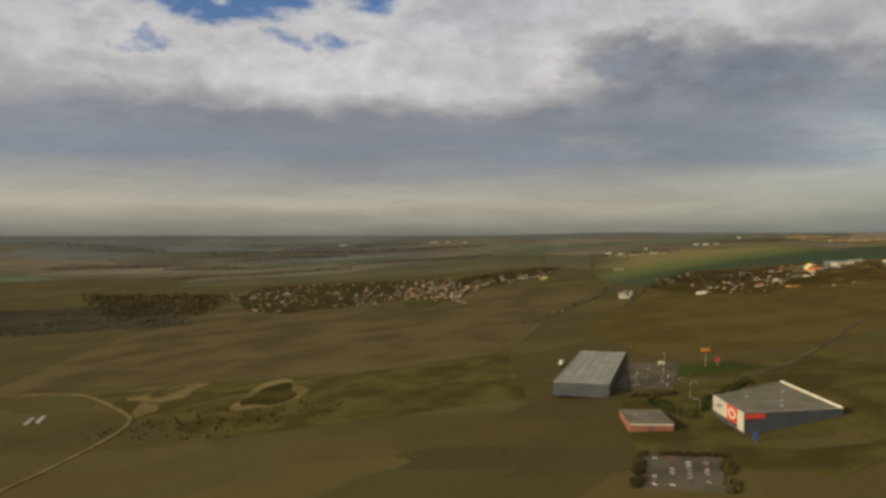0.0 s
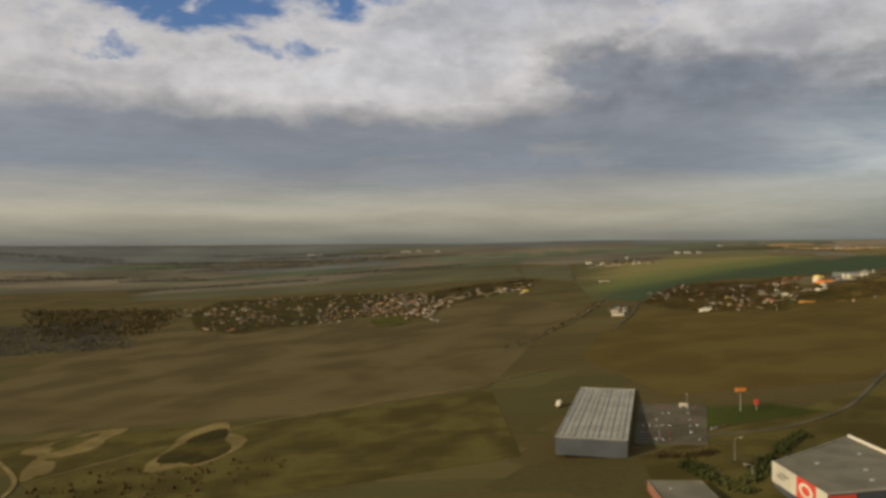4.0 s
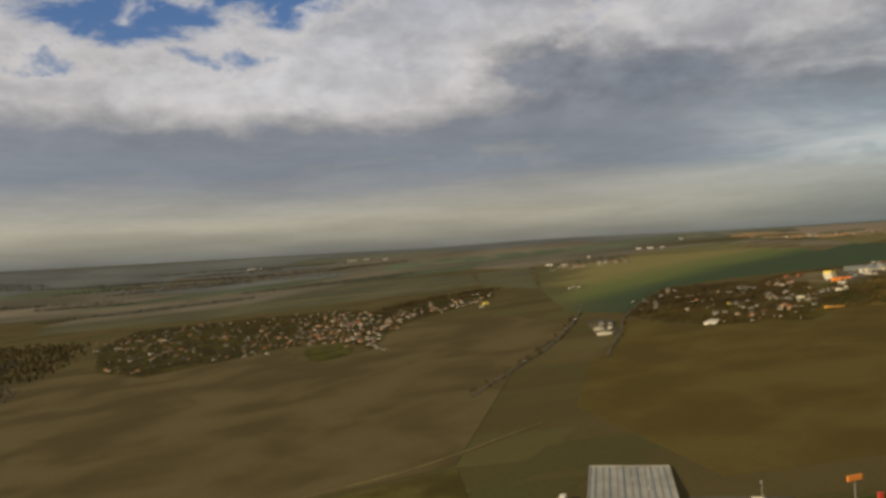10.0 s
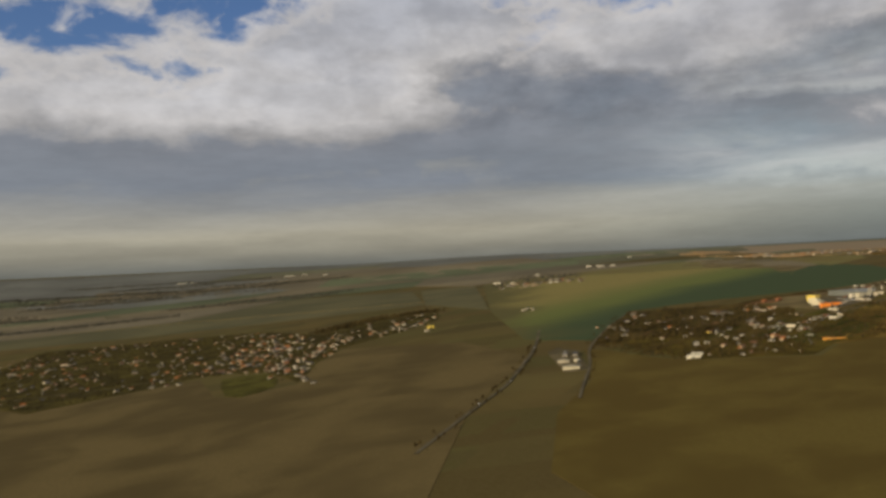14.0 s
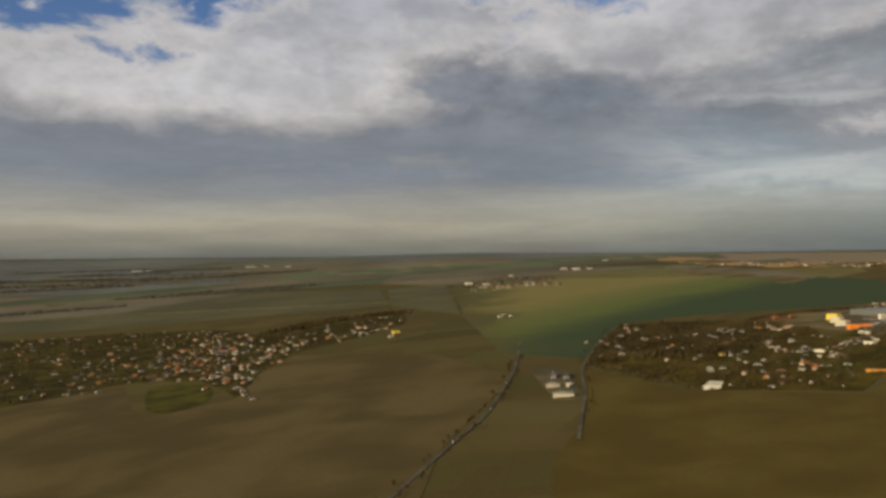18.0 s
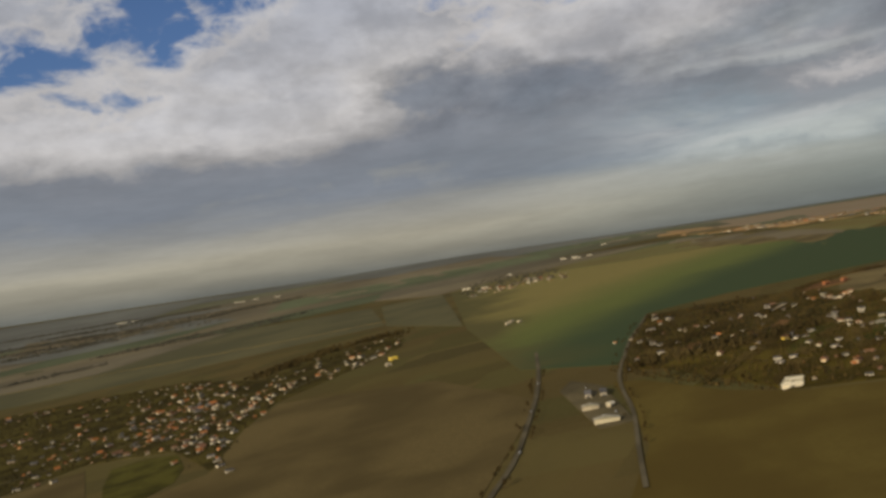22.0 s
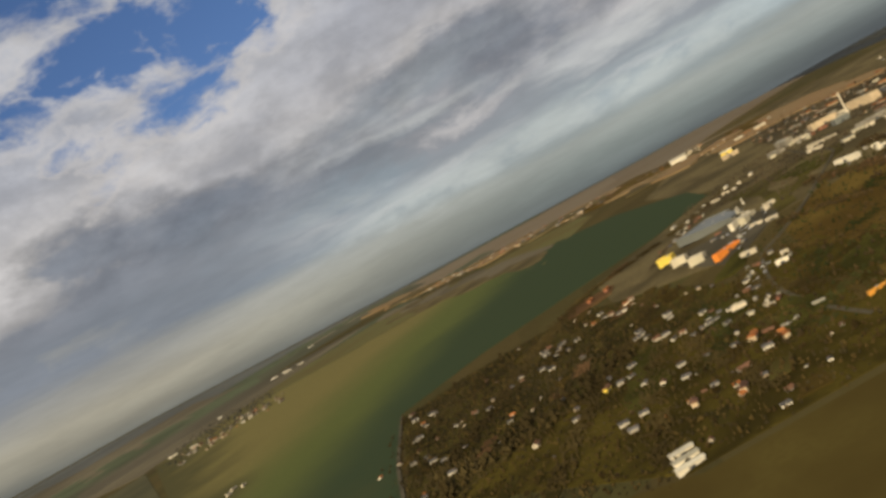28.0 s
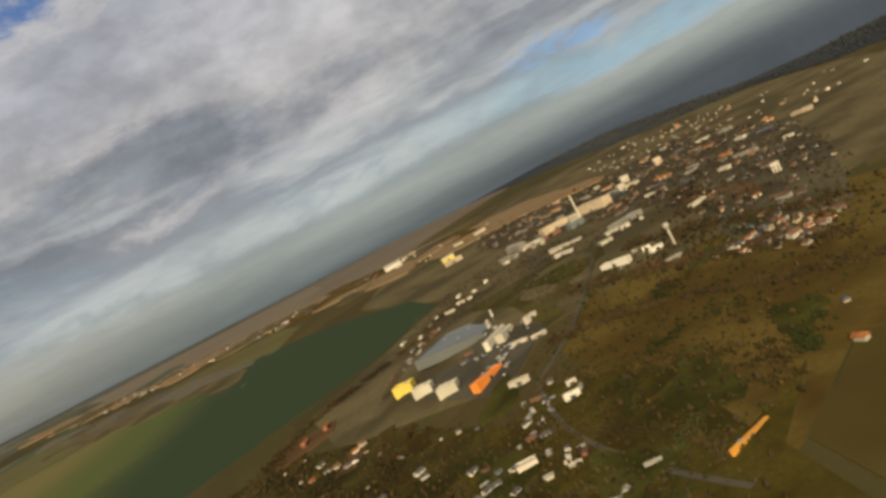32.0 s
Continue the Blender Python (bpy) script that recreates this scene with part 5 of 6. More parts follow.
CARS = [car(M_CAR[0], "small white car parked on asphalt"), car(M_CAR[1], "silver car parked on asphalt"), car(M_CAR[2], "dark car parked on asphalt"), car(M_CAR[3], "dull red car parked on asphalt")]
rng = random.Random(9)
for row in range(6):
    for n in range(9):
        if rng.random() < 0.3:
            continue
        u, v = (row + 0.6) / 6.4, (n + 0.6) / 9.6
        x, y = 124 + (158 - 124) * v + (150 - 124) * u, 597 + (582 - 597) * v + (687 - 597) * u
        copy_thing(rng.choice(CARS), pose(x, y, land(x, y) + 0.52, 0, 0, -20 + 90 + rng.choice((0, 180)) + rng.gauss(0, 3)))
for row in range(4):
    for n in range(8):
        if rng.random() < 0.35:
            continue
        u, v = (row + 0.6) / 4.4, (n + 0.6) / 8.4
        x, y = 93 + 33 * u + 12 * v, 391 - 15 * u + 47 * v
        copy_thing(rng.choice(CARS), pose(x, y, land(x, y) + 0.47, 0, 0, -24 + rng.choice((0, 180)) + rng.gauss(0, 3)))
for x, y, a in ((150, 1062, 57), (190, 1128, 62), (222, 1206, 64), (250, 1276, 70), (255, 1150, 40), (262, 1170, 40), (247, 1150, 120), (266, 1225, 70)):
    copy_thing(rng.choice(CARS[:2]), pose(x, y, land(x, y) + 0.75, 0, 0, a))
# parked cars and vans scattered round the works and along the village street
for cx, cy, sx, sy, n in ((566, 1228, 20, 18, 26), (540, 1216, 12, 8, 10), (486, 1166, 14, 8, 10), (600, 1262, 12, 10, 8), (616, 1172, 10, 6, 8)):
    for k in range(n):
        x, y = rng.gauss(cx, sx * 0.6), rng.gauss(cy, sy * 0.6)
        if clear(x, y, 0.9):
            copy_thing(rng.choice(CARS[:3]), pose(x, y, land(x, y) + 0.62, 0, 0, rng.choice((20, 40, 110, 130)) + rng.gauss(0, 6)))
for k, c in enumerate(CARS):
    x, y = 170 + 3 * k, 610 + 1.2 * k
    c.matrix_basis = pose(x, y, land(x, y) + 0.5, 0, 0, 75)
for k, h in enumerate(HOUSES):
    x, y = 340 + 12 * k, 1345 - 5 * k
    h.matrix_basis = pose(x, y, land(x, y), 0, 0, 30 + 17 * k)
for k, h in enumerate(TREES):
    x, y = 346 + 12 * k, 1352 - 5 * k
    h.matrix_basis = pose(x, y, land(x, y), 0, 0, 50 * k)
    h.scale = (SIZE, SIZE, SIZE)


def lorry(x, y, turn):
    ob = thing("lorry", pose(x, y, land(x, y) + 0.3, 0, 0, turn), "white box lorry parked beside the long hall", "lorry")
    part("box_body", boxed(-4.2, -1.3, 1.0, 3.0, 1.3, 3.9, bevel=0.08), M_LIME, ob)
    part("cab", boxed(3.2, -1.2, 0.8, 5.2, 1.2, 3.1, bevel=0.2), M_LIME, ob)
    part("windscreen", boxed(5.15, -1.05, 1.9, 5.25, 1.05, 2.8), M_WINDOW, ob)
    part("chassis", boxed(-4.2, -0.6, 0.6, 5.0, 0.6, 0.99), M_TYRE, ob)
    for wx in (-3.0, -1.9, 4.2):
        for wy in (-1.1, 1.1):
            bm = bmesh.new()
            tube(bm, (wx, wy - 0.18, 0.5), (wx, wy + 0.18, 0.5), 0.5, 0.5, 12)
            part("wheel", bm, M_TYRE, ob)


lorry(99, 706, 70)


def tunnel(x, y, turn, ln, r):
    """A field tunnel: a hooped white cover with end walls and ribs."""
    ob = thing("polytunnel", pose(x, y, land(x, y), 0, 0, turn), "white plastic field tunnel in the meadow", "polytunnel", "field tunnels")
    bm = bmesh.new()
    rings = [[bm.verts.new((r * math.cos(math.pi * i / 10), -ln / 2 + ln * j, r * 0.9 * math.sin(math.pi * i / 10) - 0.1)) for i in range(11)] for j in (0, 1)]
    for i in range(10):
        bm.faces.new((rings[0][i], rings[0][i + 1], rings[1][i + 1], rings[1][i]))
    for q in rings:
        bm.faces.new(q)
    part("cover", bm, M_WHITESHEET, ob)
    for j in range(5):
        bm = bmesh.new()
        for i in range(10):
            a, b = math.pi * i / 10, math.pi * (i + 1) / 10
            y0 = -ln / 2 + ln * j / 4
            tube(bm, (1.02 * r * math.cos(a), y0, 0.92 * r * math.sin(a)), (1.02 * r * math.cos(b), y0, 0.92 * r * math.sin(b)), 0.06, 0.06, 4)
        part("hoop", bm, M_POLE, ob)


tunnel(-334, 684, 12, 22, 1.8)
tunnel(-326, 687, 12, 22, 1.8)

# ------------------------------------------------------------------ scattered buildings of the middle ground
for x, y, a, w, d, h, wall, roof, label in (
        (456, 1159, 35, 6, 11, 3, M_WHITE, M_WHITESHEET, "white workshop with a white roof"),
        (422, 1130, 20, 8, 5, 3, M_CREAM, M_REDROOF, "ochre cottage with a red roof"),
        (418, 1112, 60, 5, 4, 3, M_CREAM, M_REDROOF, "small ochre cottage among trees"),
        (381, 1109, 30, 8, 4, 3, M_CREAM, M_BROWNROOF, "cream house with a brown roof"),
        (375, 1129, 40, 7, 4, 2.6, M_CREAM, M_BROWNROOF, "ochre shed with a brown roof"),
        (398, 1200, 10, 6, 4, 3, M_YELLOW, M_BROWNROOF, "yellow house with a brown roof"),
        (447, 1083, -22, 26, 1.6, 1.6, M_AMBER, M_AMBER, "long low orange building at the field edge"),
        (537, 1344, 30, 12, 4, 3, M_BRICK, M_REDROOF, "long brick stable with a red roof"),
        (551, 1339, 30, 12, 4, 3, M_BRICK, M_REDROOF, "brick stable with a red roof"),
        (192, 1589, 10, 13, 7, 4, M_YELLOW, M_WHITESHEET, "pale yellow hall at the village end"),
        (182, 1556, 10, 9, 5, 3, M_WHITE, M_SHEET, "white shed at the village end"),
        (330, 1622, 20, 8, 4, 3, M_WHITE, M_WHITESHEET, "white barn alone in the fields"),
        (338, 1632, 20, 9, 4, 3, M_WHITE, M_SHEET, "white barn beside another barn"),
        (342, 1615, 20, 6, 4, 3, M_WHITE, M_WHITESHEET, "small white barn in the fields"),
        (703, 1111, 10, 8, 7, 7, M_WHITE, M_WHITESHEET, "square white block of flats"),
        (892, 1125, 70, 24, 7, 4, M_CREAM, M_BEIGE, "long ochre block of flats"),
        (803, 1149, 70, 28, 5, 3.2, M_GREY, M_SHEET, "long grey block of the town"),
        (888, 1272, 30, 16, 10, 9, M_WHITE, M_SHEET, "white block of flats with a flat roof"),
        (923, 1281, 30, 14, 10, 10, M_WHITE, M_SHEET, "white block of flats in the town"),
        (949, 1258, 30, 14, 10, 9, M_CREAM, M_SHEET, "ochre block of flats in the town"),
        (-396, 1774, 20, 16, 6, 4, M_WHITE, M_WHITESHEET, "white farm hall at the wood")):
    w, d, h = 0.66 * w, 0.66 * d, 0.66 * h
    z = 0 if wall in (M_ORANGE, M_YELLOW) and h > 2 else (0.8 if roof in (M_REDROOF, M_BROWNROOF) else 0)
    hall(x, y, a, w, d, h, wall, roof, label, "building", rise=z, windows=2 if "block of flats" in label else 0, name="building")


def chimney_stack(x, y, h, r, mat, label, category, bands=3):
    ob = thing("tower", pose(x, y, land(x, y)), label, category)
    bm = bmesh.new()
    tube(bm, (0, 0, -2), (0, 0, h), r, r * 0.72, 16)
    part("shaft", bm, mat, ob)
    for i in range(bands):
        bm = bmesh.new()
        z = h * (0.55 + 0.2 * i)
        tube(bm, (0, 0, z), (0, 0, z + 0.5), r * 0.9, r * 0.9, 16)
        part("band", bm, M_GREY, ob)
    return ob


chimney_stack(838, 1292, 21, 1.0, M_WHITE, "tall pale chimney of the works", "chimney")
tower = chimney_stack(619, 1146, 8, 0.7, M_WHITE, "white water tower at the edge of town", "water tower", 1)
bm = bmesh.new()
tube(bm, (0, 0, 8.4), (0, 0, 9.2), 0.7, 1.4, 16)
tube(bm, (0, 0, 9.2), (0, 0, 10.8), 1.4, 1.2, 16)
part("tank", bm, M_WHITESHEET, tower)
for x, y in ((598, 1248), (601, 1249), (619, 1257)):
    chimney_stack(x, y, 4.4, 0.8, M_WHITESHEET, "round white silo beside the factory block", "silo", 2)
# far white halls near the horizon
for x, y, w in ((-470, 4036, 44), (-424, 4040, 30), (-40, 4050, 50), (22, 4060, 26), (104, 3960, 26), (868, 2802, 22), (1141, 3271, 18)):
    hall(x, y, 5, 0.8 * w, 7, 3.2, M_WHITESHEET, M_WHITESHEET, "far white hall near the horizon", "hall")
# lone houses on the left and between the fields
settle([(-529, 1895), (-386, 1730), (-346, 1829), (-428, 2039)], 18, (0, 4), lambda x, y: 20, rng, "houses by the wood", 0.3, 8, "far houses by the wood")
settle([(570, 1067), (599, 1066), (629, 1108), (611, 1131), (586, 1121)], 5.5, (4, 4, 1, 3, 6, 0, 7), lambda x, y: 60, rng, "houses at the edge of town", 0.62, 28, "houses at the edge of town")

settle([(1012, 1500), (1090, 1490), (1130, 1828), (1170, 2139), (1300, 2700), (1200, 2700), (1050, 2139), (1028, 1828)], 17, (0,), lambda x, y: 30, rng, "", 0.55, 0, "specks of far houses along the sunlit hillside", 1.5)
settle([(1040, 1340), (1060, 1300), (1000, 1225), (1180, 1240), (1260, 1400), (1150, 1420)], 15, (0,), lambda x, y: 40, rng, "", 0.4, 0, "far quarter of the town under the haze")

# garden plots, orchards and paddocks between the houses
rng = random.Random(71)
PLOTS = ((M_ROUGH, "rough grass plot among gardens"), (M_GARDEN, "dug garden plot"), (M_DARKSOIL, "dark bare vegetable plot"), (M_ROUGH, "small worn lawn"), (M_OLIVE, "yellowed paddock"), (M_CLAY, "reddish dug plot"))
for k in range(70):
    while True:
        x, y = rng.uniform(310, 530), rng.uniform(1060, 1400)
        if inside((x, y), RIGHT) or inside((x, y), [(380, 1090), (440, 1078), (520, 1110), (500, 1170), (430, 1196)]):
            break
    mat, label = PLOTS[rng.choice((0, 0, 0, 1, 1, 2, 2, 4, 5))]
    a, w, d = 0.55 + rng.gauss(0, 0.15), rng.uniform(4, 11), rng.uniform(2.5, 5.5)
    q = [(x + u * w * math.cos(a) - v * d * math.sin(a) + rng.gauss(0, 0.8), y + u * w * math.sin(a) + v * d * math.cos(a) + rng.gauss(0, 0.8)) for u, v in ((-1, -1), (1, -1), (1, 1), (-1, 1))]
    patch("plot", q, mat, 0.42 + 0.004 * k, label, "garden")

patch("field", [(512, 1342), (526, 1370), (547, 1362), (560, 1340), (542, 1326)], M_CLAY, 0.6, "strip of red-brown soil at the end of the crop", "field")
patch("field", [(574, 1368), (600, 1376), (612, 1370), (590, 1360)], M_CLAY, 0.62, "small red-brown plot beside the crop", "field")
# the pale village at the foot of the hillside and white sheds along the edge of the crop
for x, y, a, w, wall, roof, label in (
        (1106, 1673, 30, 12, M_CREAM, M_BEIGE, "ochre far building below the hillside"), (1090, 1668, 60, 9, M_LIME, M_BEIGE, "pale far building below the hillside"), (1137, 1679, 20, 10, M_CREAM, M_REDROOF, "ochre far house with a red roof"),
        (1064, 1664, -50, 22, M_LIME, M_WHITESHEET, "long white far hall below the hillside"), (1051, 1645, -50, 10, M_LIME, M_WHITESHEET, "white far shed below the hillside"), (929, 1487, -50, 13, M_YELLOW, M_BEIGE, "yellow far hall beyond the works"),
        (996, 1514, -50, 10, M_CREAM, M_BEIGE, "ochre far store beyond the works"), (1012, 1493, -40, 13, M_CREAM, M_BEIGE, "long ochre far store"), (1009, 1455, -50, 9, M_CREAM, M_REDROOF, "far ochre house with a tile roof"),
        (661, 1359, 15, 5, M_LIME, M_WHITESHEET, "small white shed at the crop"), (631, 1329, 15, 4, M_LIME, M_SHEET, "white hut beside the crop"), (657, 1340, 30, 5, M_LIME, M_WHITESHEET, "white shed along the crop"),
        (678, 1345, 20, 4, M_LIME, M_SHEET, "white garden hut at the crop"), (694, 1350, 40, 5, M_LIME, M_WHITESHEET, "pale hut along the crop"), (736, 1356, 20, 6, M_LIME, M_WHITESHEET, "white shed at the end of the row")):
    if clear(x, y, 1.5):
        hall(x, y, a, w, 0.45 * w, 0.28 * w, wall, roof, label, "shed", rise=0.1 * w, name="shed")
# sheds, stores and parked vans crowded round the works and along the streets
rng = random.Random(52)
CLUTTER = (("small white shed with a pale roof", M_WHITE, M_WHITESHEET, 0), ("grey store shed with a sheet roof", M_GREY, M_SHEET, 0), ("beige workshop with a sheet roof", M_BEIGE, M_SHEET, 0.5),
           ("low brick shed with a brown tile roof", M_BRICK, M_BROWNROOF, 0.6), ("white cottage with a dark slate roof", M_WHITE, M_GREYROOF, 0.7))
for cx, cy, rx, ry, n, turn in ((578, 1236, 16, 14, 15, 40), (542, 1212, 12, 9, 8, 20), (600, 1262, 12, 12, 7, 40), (500, 1176, 14, 9, 9, 25), (474, 1158, 10, 8, 9, 30), (452, 1142, 9, 7, 7, 30), (455, 1172, 9, 8, 6, 30),
                                (432, 1118, 8, 8, 5, 20), (812, 1330, 26, 16, 16, 40), (852, 1300, 22, 14, 14, 40), (612, 1317, 14, 4, 8, 15), (648, 1325, 16, 4, 8, 15), (700, 1336, 20, 5, 6, 20), (620, 1168, 14, 7, 5, 25), (690, 1200, 20, 14, 6, 35), (604, 1100, 12, 16, 10, 35)):
    for k in range(n):
        label, wall, roof, rise = CLUTTER[rng.choice((0, 0, 1, 2, 2, 3) if cx > 650 else (0, 1, 1, 1, 2, 3, 3, 4))]
        x, y = cx + rng.gauss(0, rx * 0.6), cy + rng.gauss(0, ry * 0.6)
        far = 2.0 if cx > 800 else (1.4 if cx > 650 else 0.85)
        if clear(x, y, 1.6):
            hall(x, y, turn + rng.choice((0, 90)) + rng.gauss(0, 7), far * rng.uniform(2.4, 6.0), far * rng.uniform(1.3, 2.3), far * rng.uniform(0.7, 1.3), wall, roof, label, "shed", rise=rise, name="shed")

for q, mat, lift, label in (([(604, 1160), (596, 1072), (586, 1072), (592, 1160)], M_CLAY, 0.7, "narrow brown garden strip below the houses"),
                            ([(640, 1230), (668, 1250), (676, 1226), (652, 1205)], M_PALE, 0.65, "yellowed grass below the works")):
    patch("field", q, mat, lift, label, "field")
# larger buildings of the town: schools, shops, workshops
rng = random.Random(33)
TOWNISH = (("grey town building with a pale flat roof", M_GREY, M_SHEET), ("ochre town building with a red tile roof", M_CREAM, M_REDROOF), ("grey town hall with a weathered brown roof", M_GREY, M_BROWNROOF),
           ("beige workshop with a pale sheet roof", M_BEIGE, M_SHEET), ("dark town building with a slate roof", M_DARKWALL, M_GREYROOF))
for k in range(44):
    label, wall, roof = TOWNISH[k % 5]
    while True:
        x, y = rng.uniform(640, 1040), rng.uniform(1070, 1420)
        if inside((x, y), TOWN) and clear(x, y, 4):
            break
    hall(x, y, 66 + rng.choice((0, 0, 0, 90)) + rng.gauss(0, 6), rng.uniform(6, 15), rng.uniform(2.4, 4.0), rng.uniform(1.2, 2.2), wall, roof, label, "building", rise=1.0 if roof in (M_REDROOF, M_BROWNROOF, M_GREYROOF) else 0, name="building")

# ------------------------------------------------------------------ woods, hedges and scrub
rng = random.Random(21)
belt([(104, 442), (142, 425), (128, 372)], 3, 2.0, 1.6, "dark hedge round the lower car park", rng, M_WOODS)
belt([(90, 392), (103, 440)], 3, 2.0, 1.6, "dark hedge beside the lower car park", rng, M_WOODS)
belt([(136, 556), (144, 528), (154, 510)], 5, 3.0, 2.0, "dark hedge between the annex and the store", rng, M_EVERGREEN)
belt([(156, 522), (172, 542), (190, 562), (210, 582)], 5, 3.0, 2.0, "dark hedge behind the store", rng, M_EVERGREEN)
belt([(128, 572), (146, 566), (160, 572)], 4, 2.4, 2.2, "low bushes along the car park", rng, M_WOODS)
for k, (x, y, rx, ry, turn, label) in enumerate(((486, 1106, 24, 11, 0.4, "fresh green meadow beside the climbing road"), (440, 1118, 18, 10, 0.6, "green paddock behind the orange building"),
                                                 (514, 1078, 15, 9, 0.2, "green paddock by the lone farm"), (452, 1166, 22, 10, 0.6, "yellow-green paddock among the houses"),
                                                 (510, 1197, 17, 7, 0.3, "green verge below the warehouses"), (396, 1174, 22, 11, 0.7, "dull green meadow among bushes"),
                                                 (424, 1196, 18, 8, 0.5, "worn green lawn among the houses"), (640, 1222, 24, 12, 0.9, "green ground below the works"))):
    patch("plot", oval(x, y, rx, ry, turn, 0.22), M_PADDOCK, 0.75 + 0.01 * k, label, "meadow", cell=12)
hall(487, 1057, 60, 4.2, 2.4, 1.4, M_WHITE, M_REDROOF, "lone white farmhouse beside dark trees", "house", rise=0.9, name="farmhouse")
hall(515, 1063, 20, 2.6, 2.0, 1.2, M_CREAM, M_GREYROOF, "small pale outhouse in the fields", "house", rise=0.6, name="farmhouse")
belt([(482, 1068), (500, 1076), (512, 1070)], 5, 1.8, 1.6, "dark trees round the lone farm", rng, M_EVERGREEN)
belt([(424, 1096), (446, 1106), (470, 1100)], 5, 1.5, 1.8, "dark evergreen hedge behind the orange building", rng, M_EVERGREEN)
belt([(470, 1128), (500, 1136), (524, 1126), (540, 1100)], 6, 1.6, 2.0, "dark green hedge along the meadow", rng, M_EVERGREEN)
belt([(400, 1140), (430, 1150), (470, 1190)], 6, 1.6, 2.0, "dark green bushes between the paddocks", rng, M_EVERGREEN)
belt([(560, 1140), (600, 1120), (640, 1100)], 6, 1.7, 2.0, "dark green hedge below the town", rng, M_EVERGREEN)
belt([(548, 1190), (556, 1140), (549, 1085), (548, 1050)], 5, 1.9, 2.0, "russet belt of trees along the climbing road", rng, M_RUSSET)
belt([(600, 1196), (592, 1150), (586, 1100), (575, 1060)], 7, 2.0, 2.0, "bare trees below the town houses", rng, M_RUSSET)
belt([(640, 1180), (630, 1120), (622, 1070)], 8, 2.2, 2.0, "russet trees between the town houses", rng, M_RUSSET)
belt([(512, 1176), (506, 1130), (500, 1085), (470, 1076)], 6, 1.9, 2.2, "scrubby hedge round the tawny field", rng, M_TWIGS)
belt([(440, 1086), (462, 1110), (470, 1150), (496, 1182)], 6, 1.8, 2.2, "bare trees along the village street", rng, M_WOODS)
belt([(380, 1095), (400, 1125), (420, 1160), (450, 1190)], 8, 1.9, 2.2, "dark bushes across the rough meadow", rng, M_WOODS)
belt([(332, 1112), (366, 1140), (400, 1176), (440, 1196)], 8, 1.8, 2.2, "bare trees between the gardens", rng, M_WOODS)
belt([(318, 1160), (360, 1186), (410, 1216), (470, 1230), (505, 1262)], 8, 2.1, 2.2, "dark belt of trees through the village", rng, M_WOODS)
belt([(330, 1270), (400, 1300), (450, 1330), (500, 1350), (560, 1372)], 9, 2.2, 2.2, "wooded edge of the scattered village", rng, M_WOODS)
belt([(560, 1372), (600, 1360), (660, 1340), (730, 1350)], 7, 2.0, 2.4, "line of trees behind the greenhouse", rng, M_WOODS)
wood(VILLAGE, 1.1, 19000, "bare garden trees and bushes between the houses", rng, M_BLACKWOOD)
wood([(303, 1250), (408, 1424), (458, 1402), (500, 1340), (470, 1260), (440, 1215), (330, 1238)], 1.1, 6500, "dense dark trees at the corner of the scattered village", rng, M_BLACKWOOD)
wood(RIGHT, 0.9, 5000, "dark garden bushes of the scattered village", rng, M_BLACKWOOD)
wood(RIGHT, 1.0, 8000, "bare scrub and bushes between the houses", rng, M_TWIGS)
wood([(566, 1196), (600, 1200), (700, 1190), (760, 1260), (840, 1370), (720, 1390), (640, 1345), (660, 1290), (630, 1240)], 1.0, 5000, "bare bushes on the waste ground round the works", rng, M_TOWNTREES)
belt([(560, 1300), (600, 1318), (650, 1330), (720, 1346)], 3, 1.6, 2.0, "ragged trees along the edge of the crop", rng, M_TOWNTREES)
wood(TOWN, 1.1, 15000, "bare town trees between the houses", rng, M_TOWNTREES)
wood(TOWN, 1.2, 2500, "russet trees in the town gardens", rng, M_RUSSET)
wood([(410, 1090), (527, 1060), (640, 1045), (620, 1180), (520, 1190), (430, 1180)], 0.9, 2600, "low dark green bushes over the slope", rng, M_EVERGREEN)
wood([(410, 1090), (527, 1060), (640, 1045), (620, 1180), (520, 1190), (430, 1180)], 0.8, 2200, "low bare bushes over the slope", rng, M_WOODS)
wood([(400, 1100), (441, 1081), (537, 1069), (537, 1155), (506, 1176), (441, 1181), (410, 1150)], 1.3, 420, "russet scrub in the rough meadow", rng, M_RUSSET)
wood([(300, 1240), (325, 1236), (430, 1202), (447, 1213), (330, 1262)], 2.0, 1800, "dark hedge of bare trees along the field", rng)
wood([(-608, 1542), (-426, 1509), (-489, 1943), (-918, 2188)], 3.2, 5000, "bare wood beyond the ploughed field", rng)
wood([(50, 1730), (150, 1810), (240, 1810), (250, 1840), (130, 1850), (40, 1770)], 2.4, 2600, "dark belt of trees behind the village", rng)
wood([(-261, 607), (-151, 564), (-60, 642), (-191, 670)], 1.5, 500, "low scrub in the olive meadow", rng, M_TWIGS)
wood([(570, 1127), (664, 1141), (756, 1176), (748, 1186), (664, 1153), (570, 1139)], 1.8, 1500, "russet hedge below the town", rng, M_RUSSET)
wood([(441, 1091), (527, 1091), (639, 1054), (644, 1062), (531, 1101), (444, 1101)], 1.4, 900, "hedge of bare bushes along the stubble", rng, M_TWIGS)
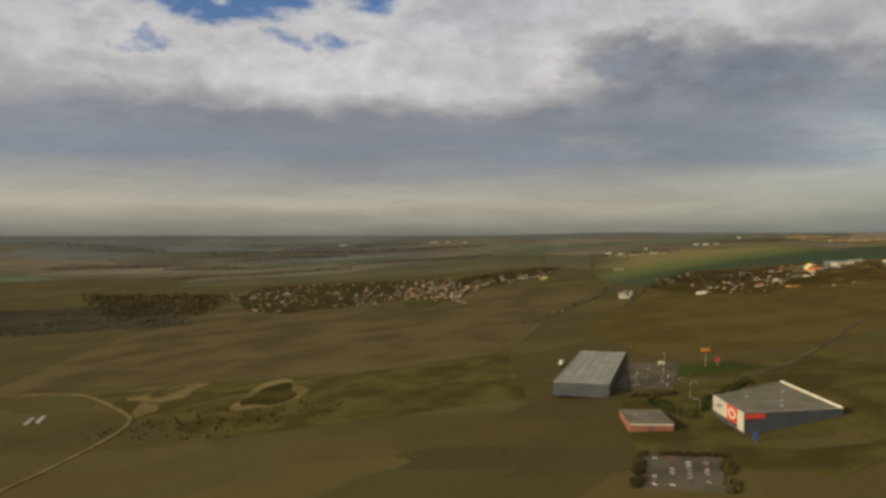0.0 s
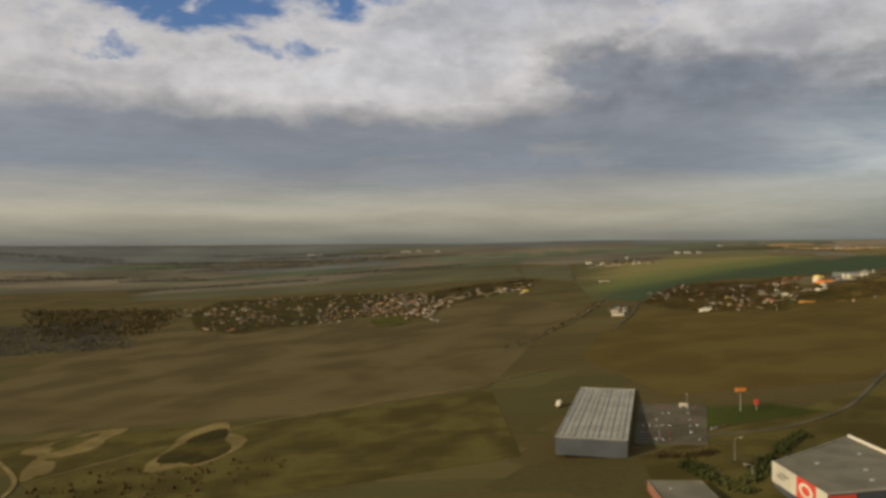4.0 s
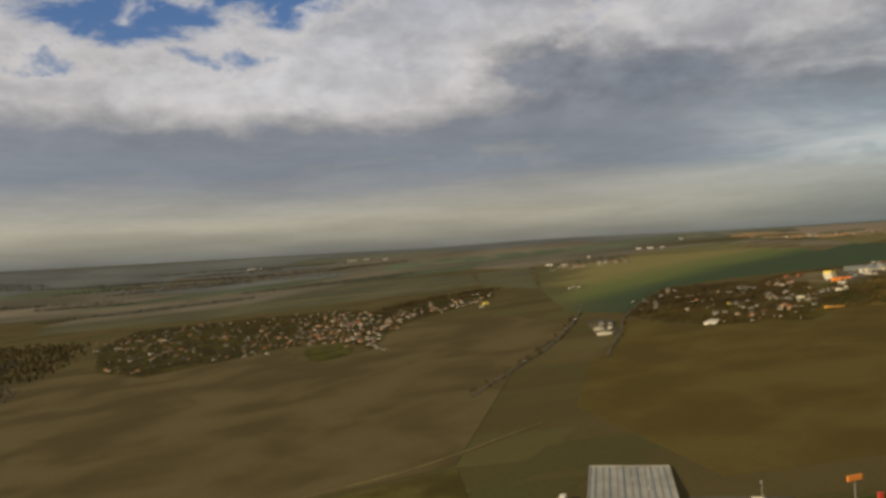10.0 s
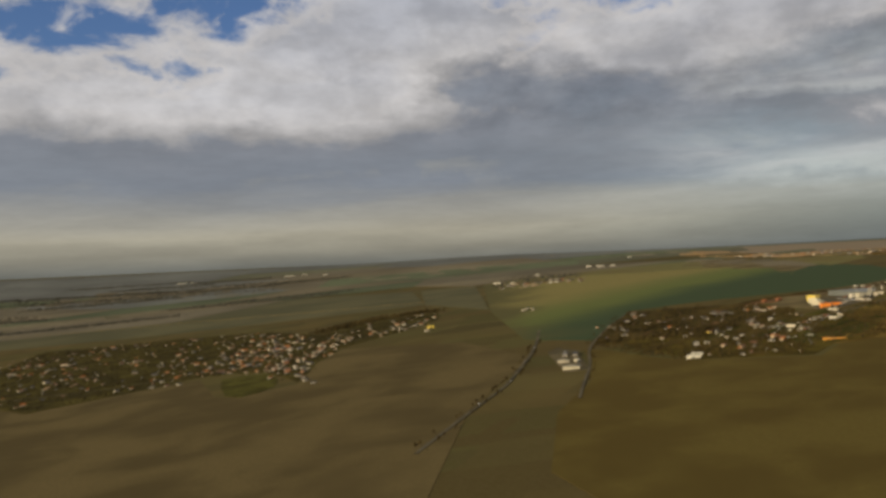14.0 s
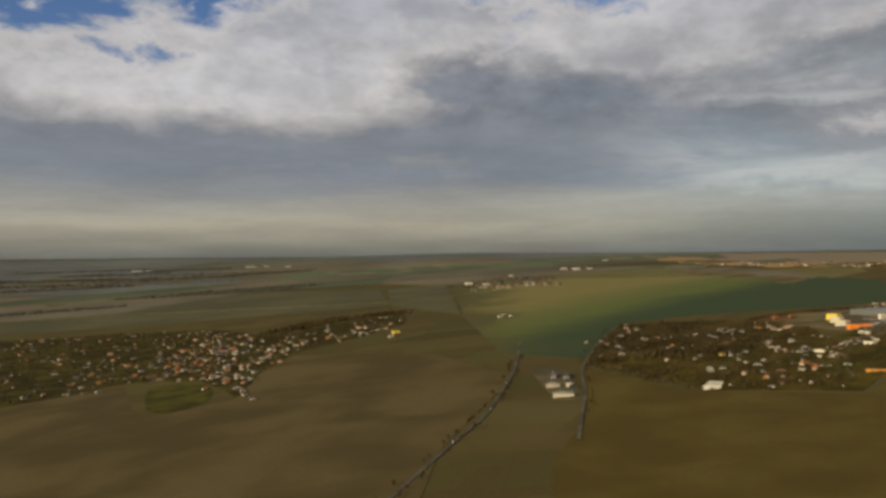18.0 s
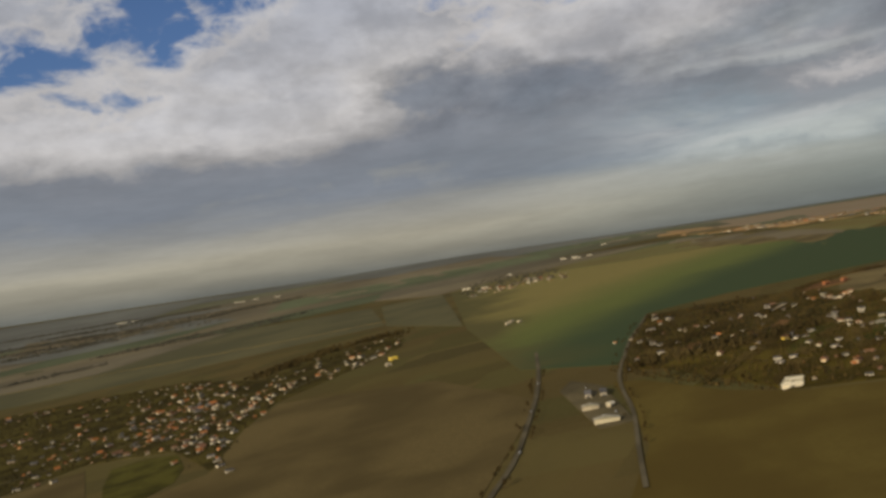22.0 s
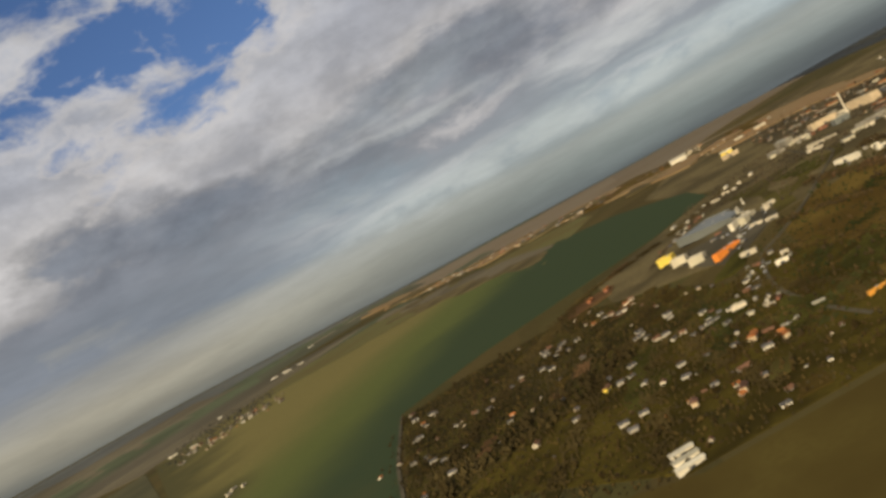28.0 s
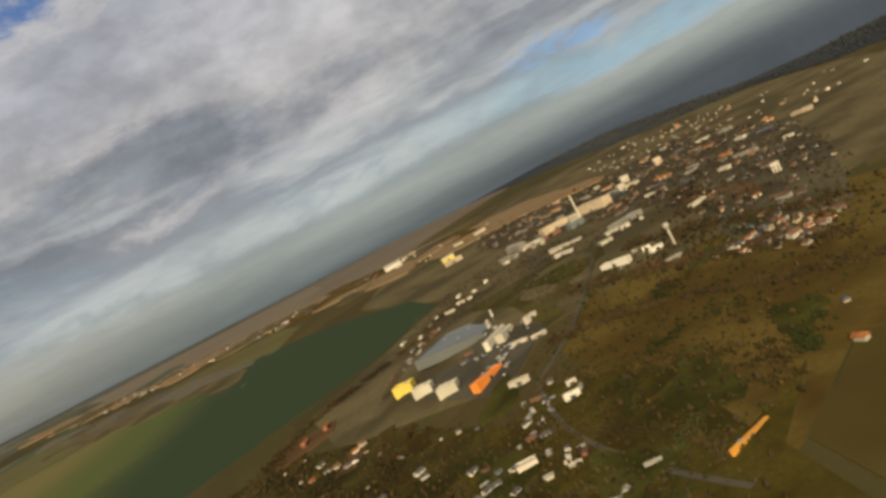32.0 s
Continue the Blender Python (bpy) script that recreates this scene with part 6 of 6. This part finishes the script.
for k in range(18):
    x, y = rng.uniform(-1600, 350), rng.uniform(2500, 4300)
    w, d, a = rng.uniform(150, 520), rng.uniform(20, 70), rng.uniform(-0.35, 0.25)
    q = [(x + u * math.cos(a) - v * math.sin(a), y + u * math.sin(a) + v * math.cos(a)) for u, v in ((-w, -d), (w, -d * 0.6), (w * 0.9, d), (-w * 0.8, d * 0.7))]
    wood(q, 2.6, 2600, "far dark wood on the plain", rng, M_HAZEWOOD)
# The tiles of the far plain carry the haze in their base colours.
NAMES = ("far tawny stubble field on the plain", "far dull meadow on the plain", "far brown fallow field on the plain", "far green crop field on the plain", "far dry field on the plain with haze in its colour", "far plain greyed by painted haze")
corner = {(i, j): (-3600 + 560 * i + rng.uniform(-170, 170) + 120 * (j % 2), 2480 + 270 * j + rng.uniform(-70, 70) + 0.10 * (-3600 + 560 * i)) for i in range(14) for j in range(10)}
for i in range(13):
    for j in range(9):
        k = 5 if rng.random() < 0.2 * j - 0.35 else rng.randrange(5)
        q = [corner[i, j], corner[i + 1, j], corner[i + 1, j + 1], corner[i, j + 1]]
        if q[0][1] > 2440 and not (q[0][0] > 900 and q[0][1] < 3300):
            patch("field", q, (*M_HAZEFIELDS, M_HAZEPLAIN)[k], 0.5 + 0.02 * k, NAMES[k], "field", cell=140)
patch("field", [(1150, 1500), (1200, 2140), (1350, 2700), (1450, 3300), (900, 3350), (900, 4700), (3400, 4700), (4600, 3500), (2100, 2260), (1560, 1745), (1200, 1740)], M_HAZEHILL, 0.45, "far dry hills beyond the sunlit slope, haze in their colour", "hill", cell=140)
# an added dark ridge with clumps that stands in for the haze beyond the town
RIDGE = [(1070, 1030), (1120, 1120), (1245, 1230), (1340, 1440), (1560, 1750), (2100, 2300), (3800, 3300), (5200, 2000), (4200, 600), (2200, 500), (1250, 880)]
patch("haze_ground", RIDGE, M_HAZERIDGE, 0.9, "dark ground standing in for haze beyond the town", "forest", cell=160)
wood([(1070, 1030), (1120, 1120), (1245, 1230), (1340, 1440), (1700, 1750), (1900, 1300), (1500, 800)], 2.0, 26000, "dark clumps standing in for haze beyond the town", rng, M_HAZERIDGE)
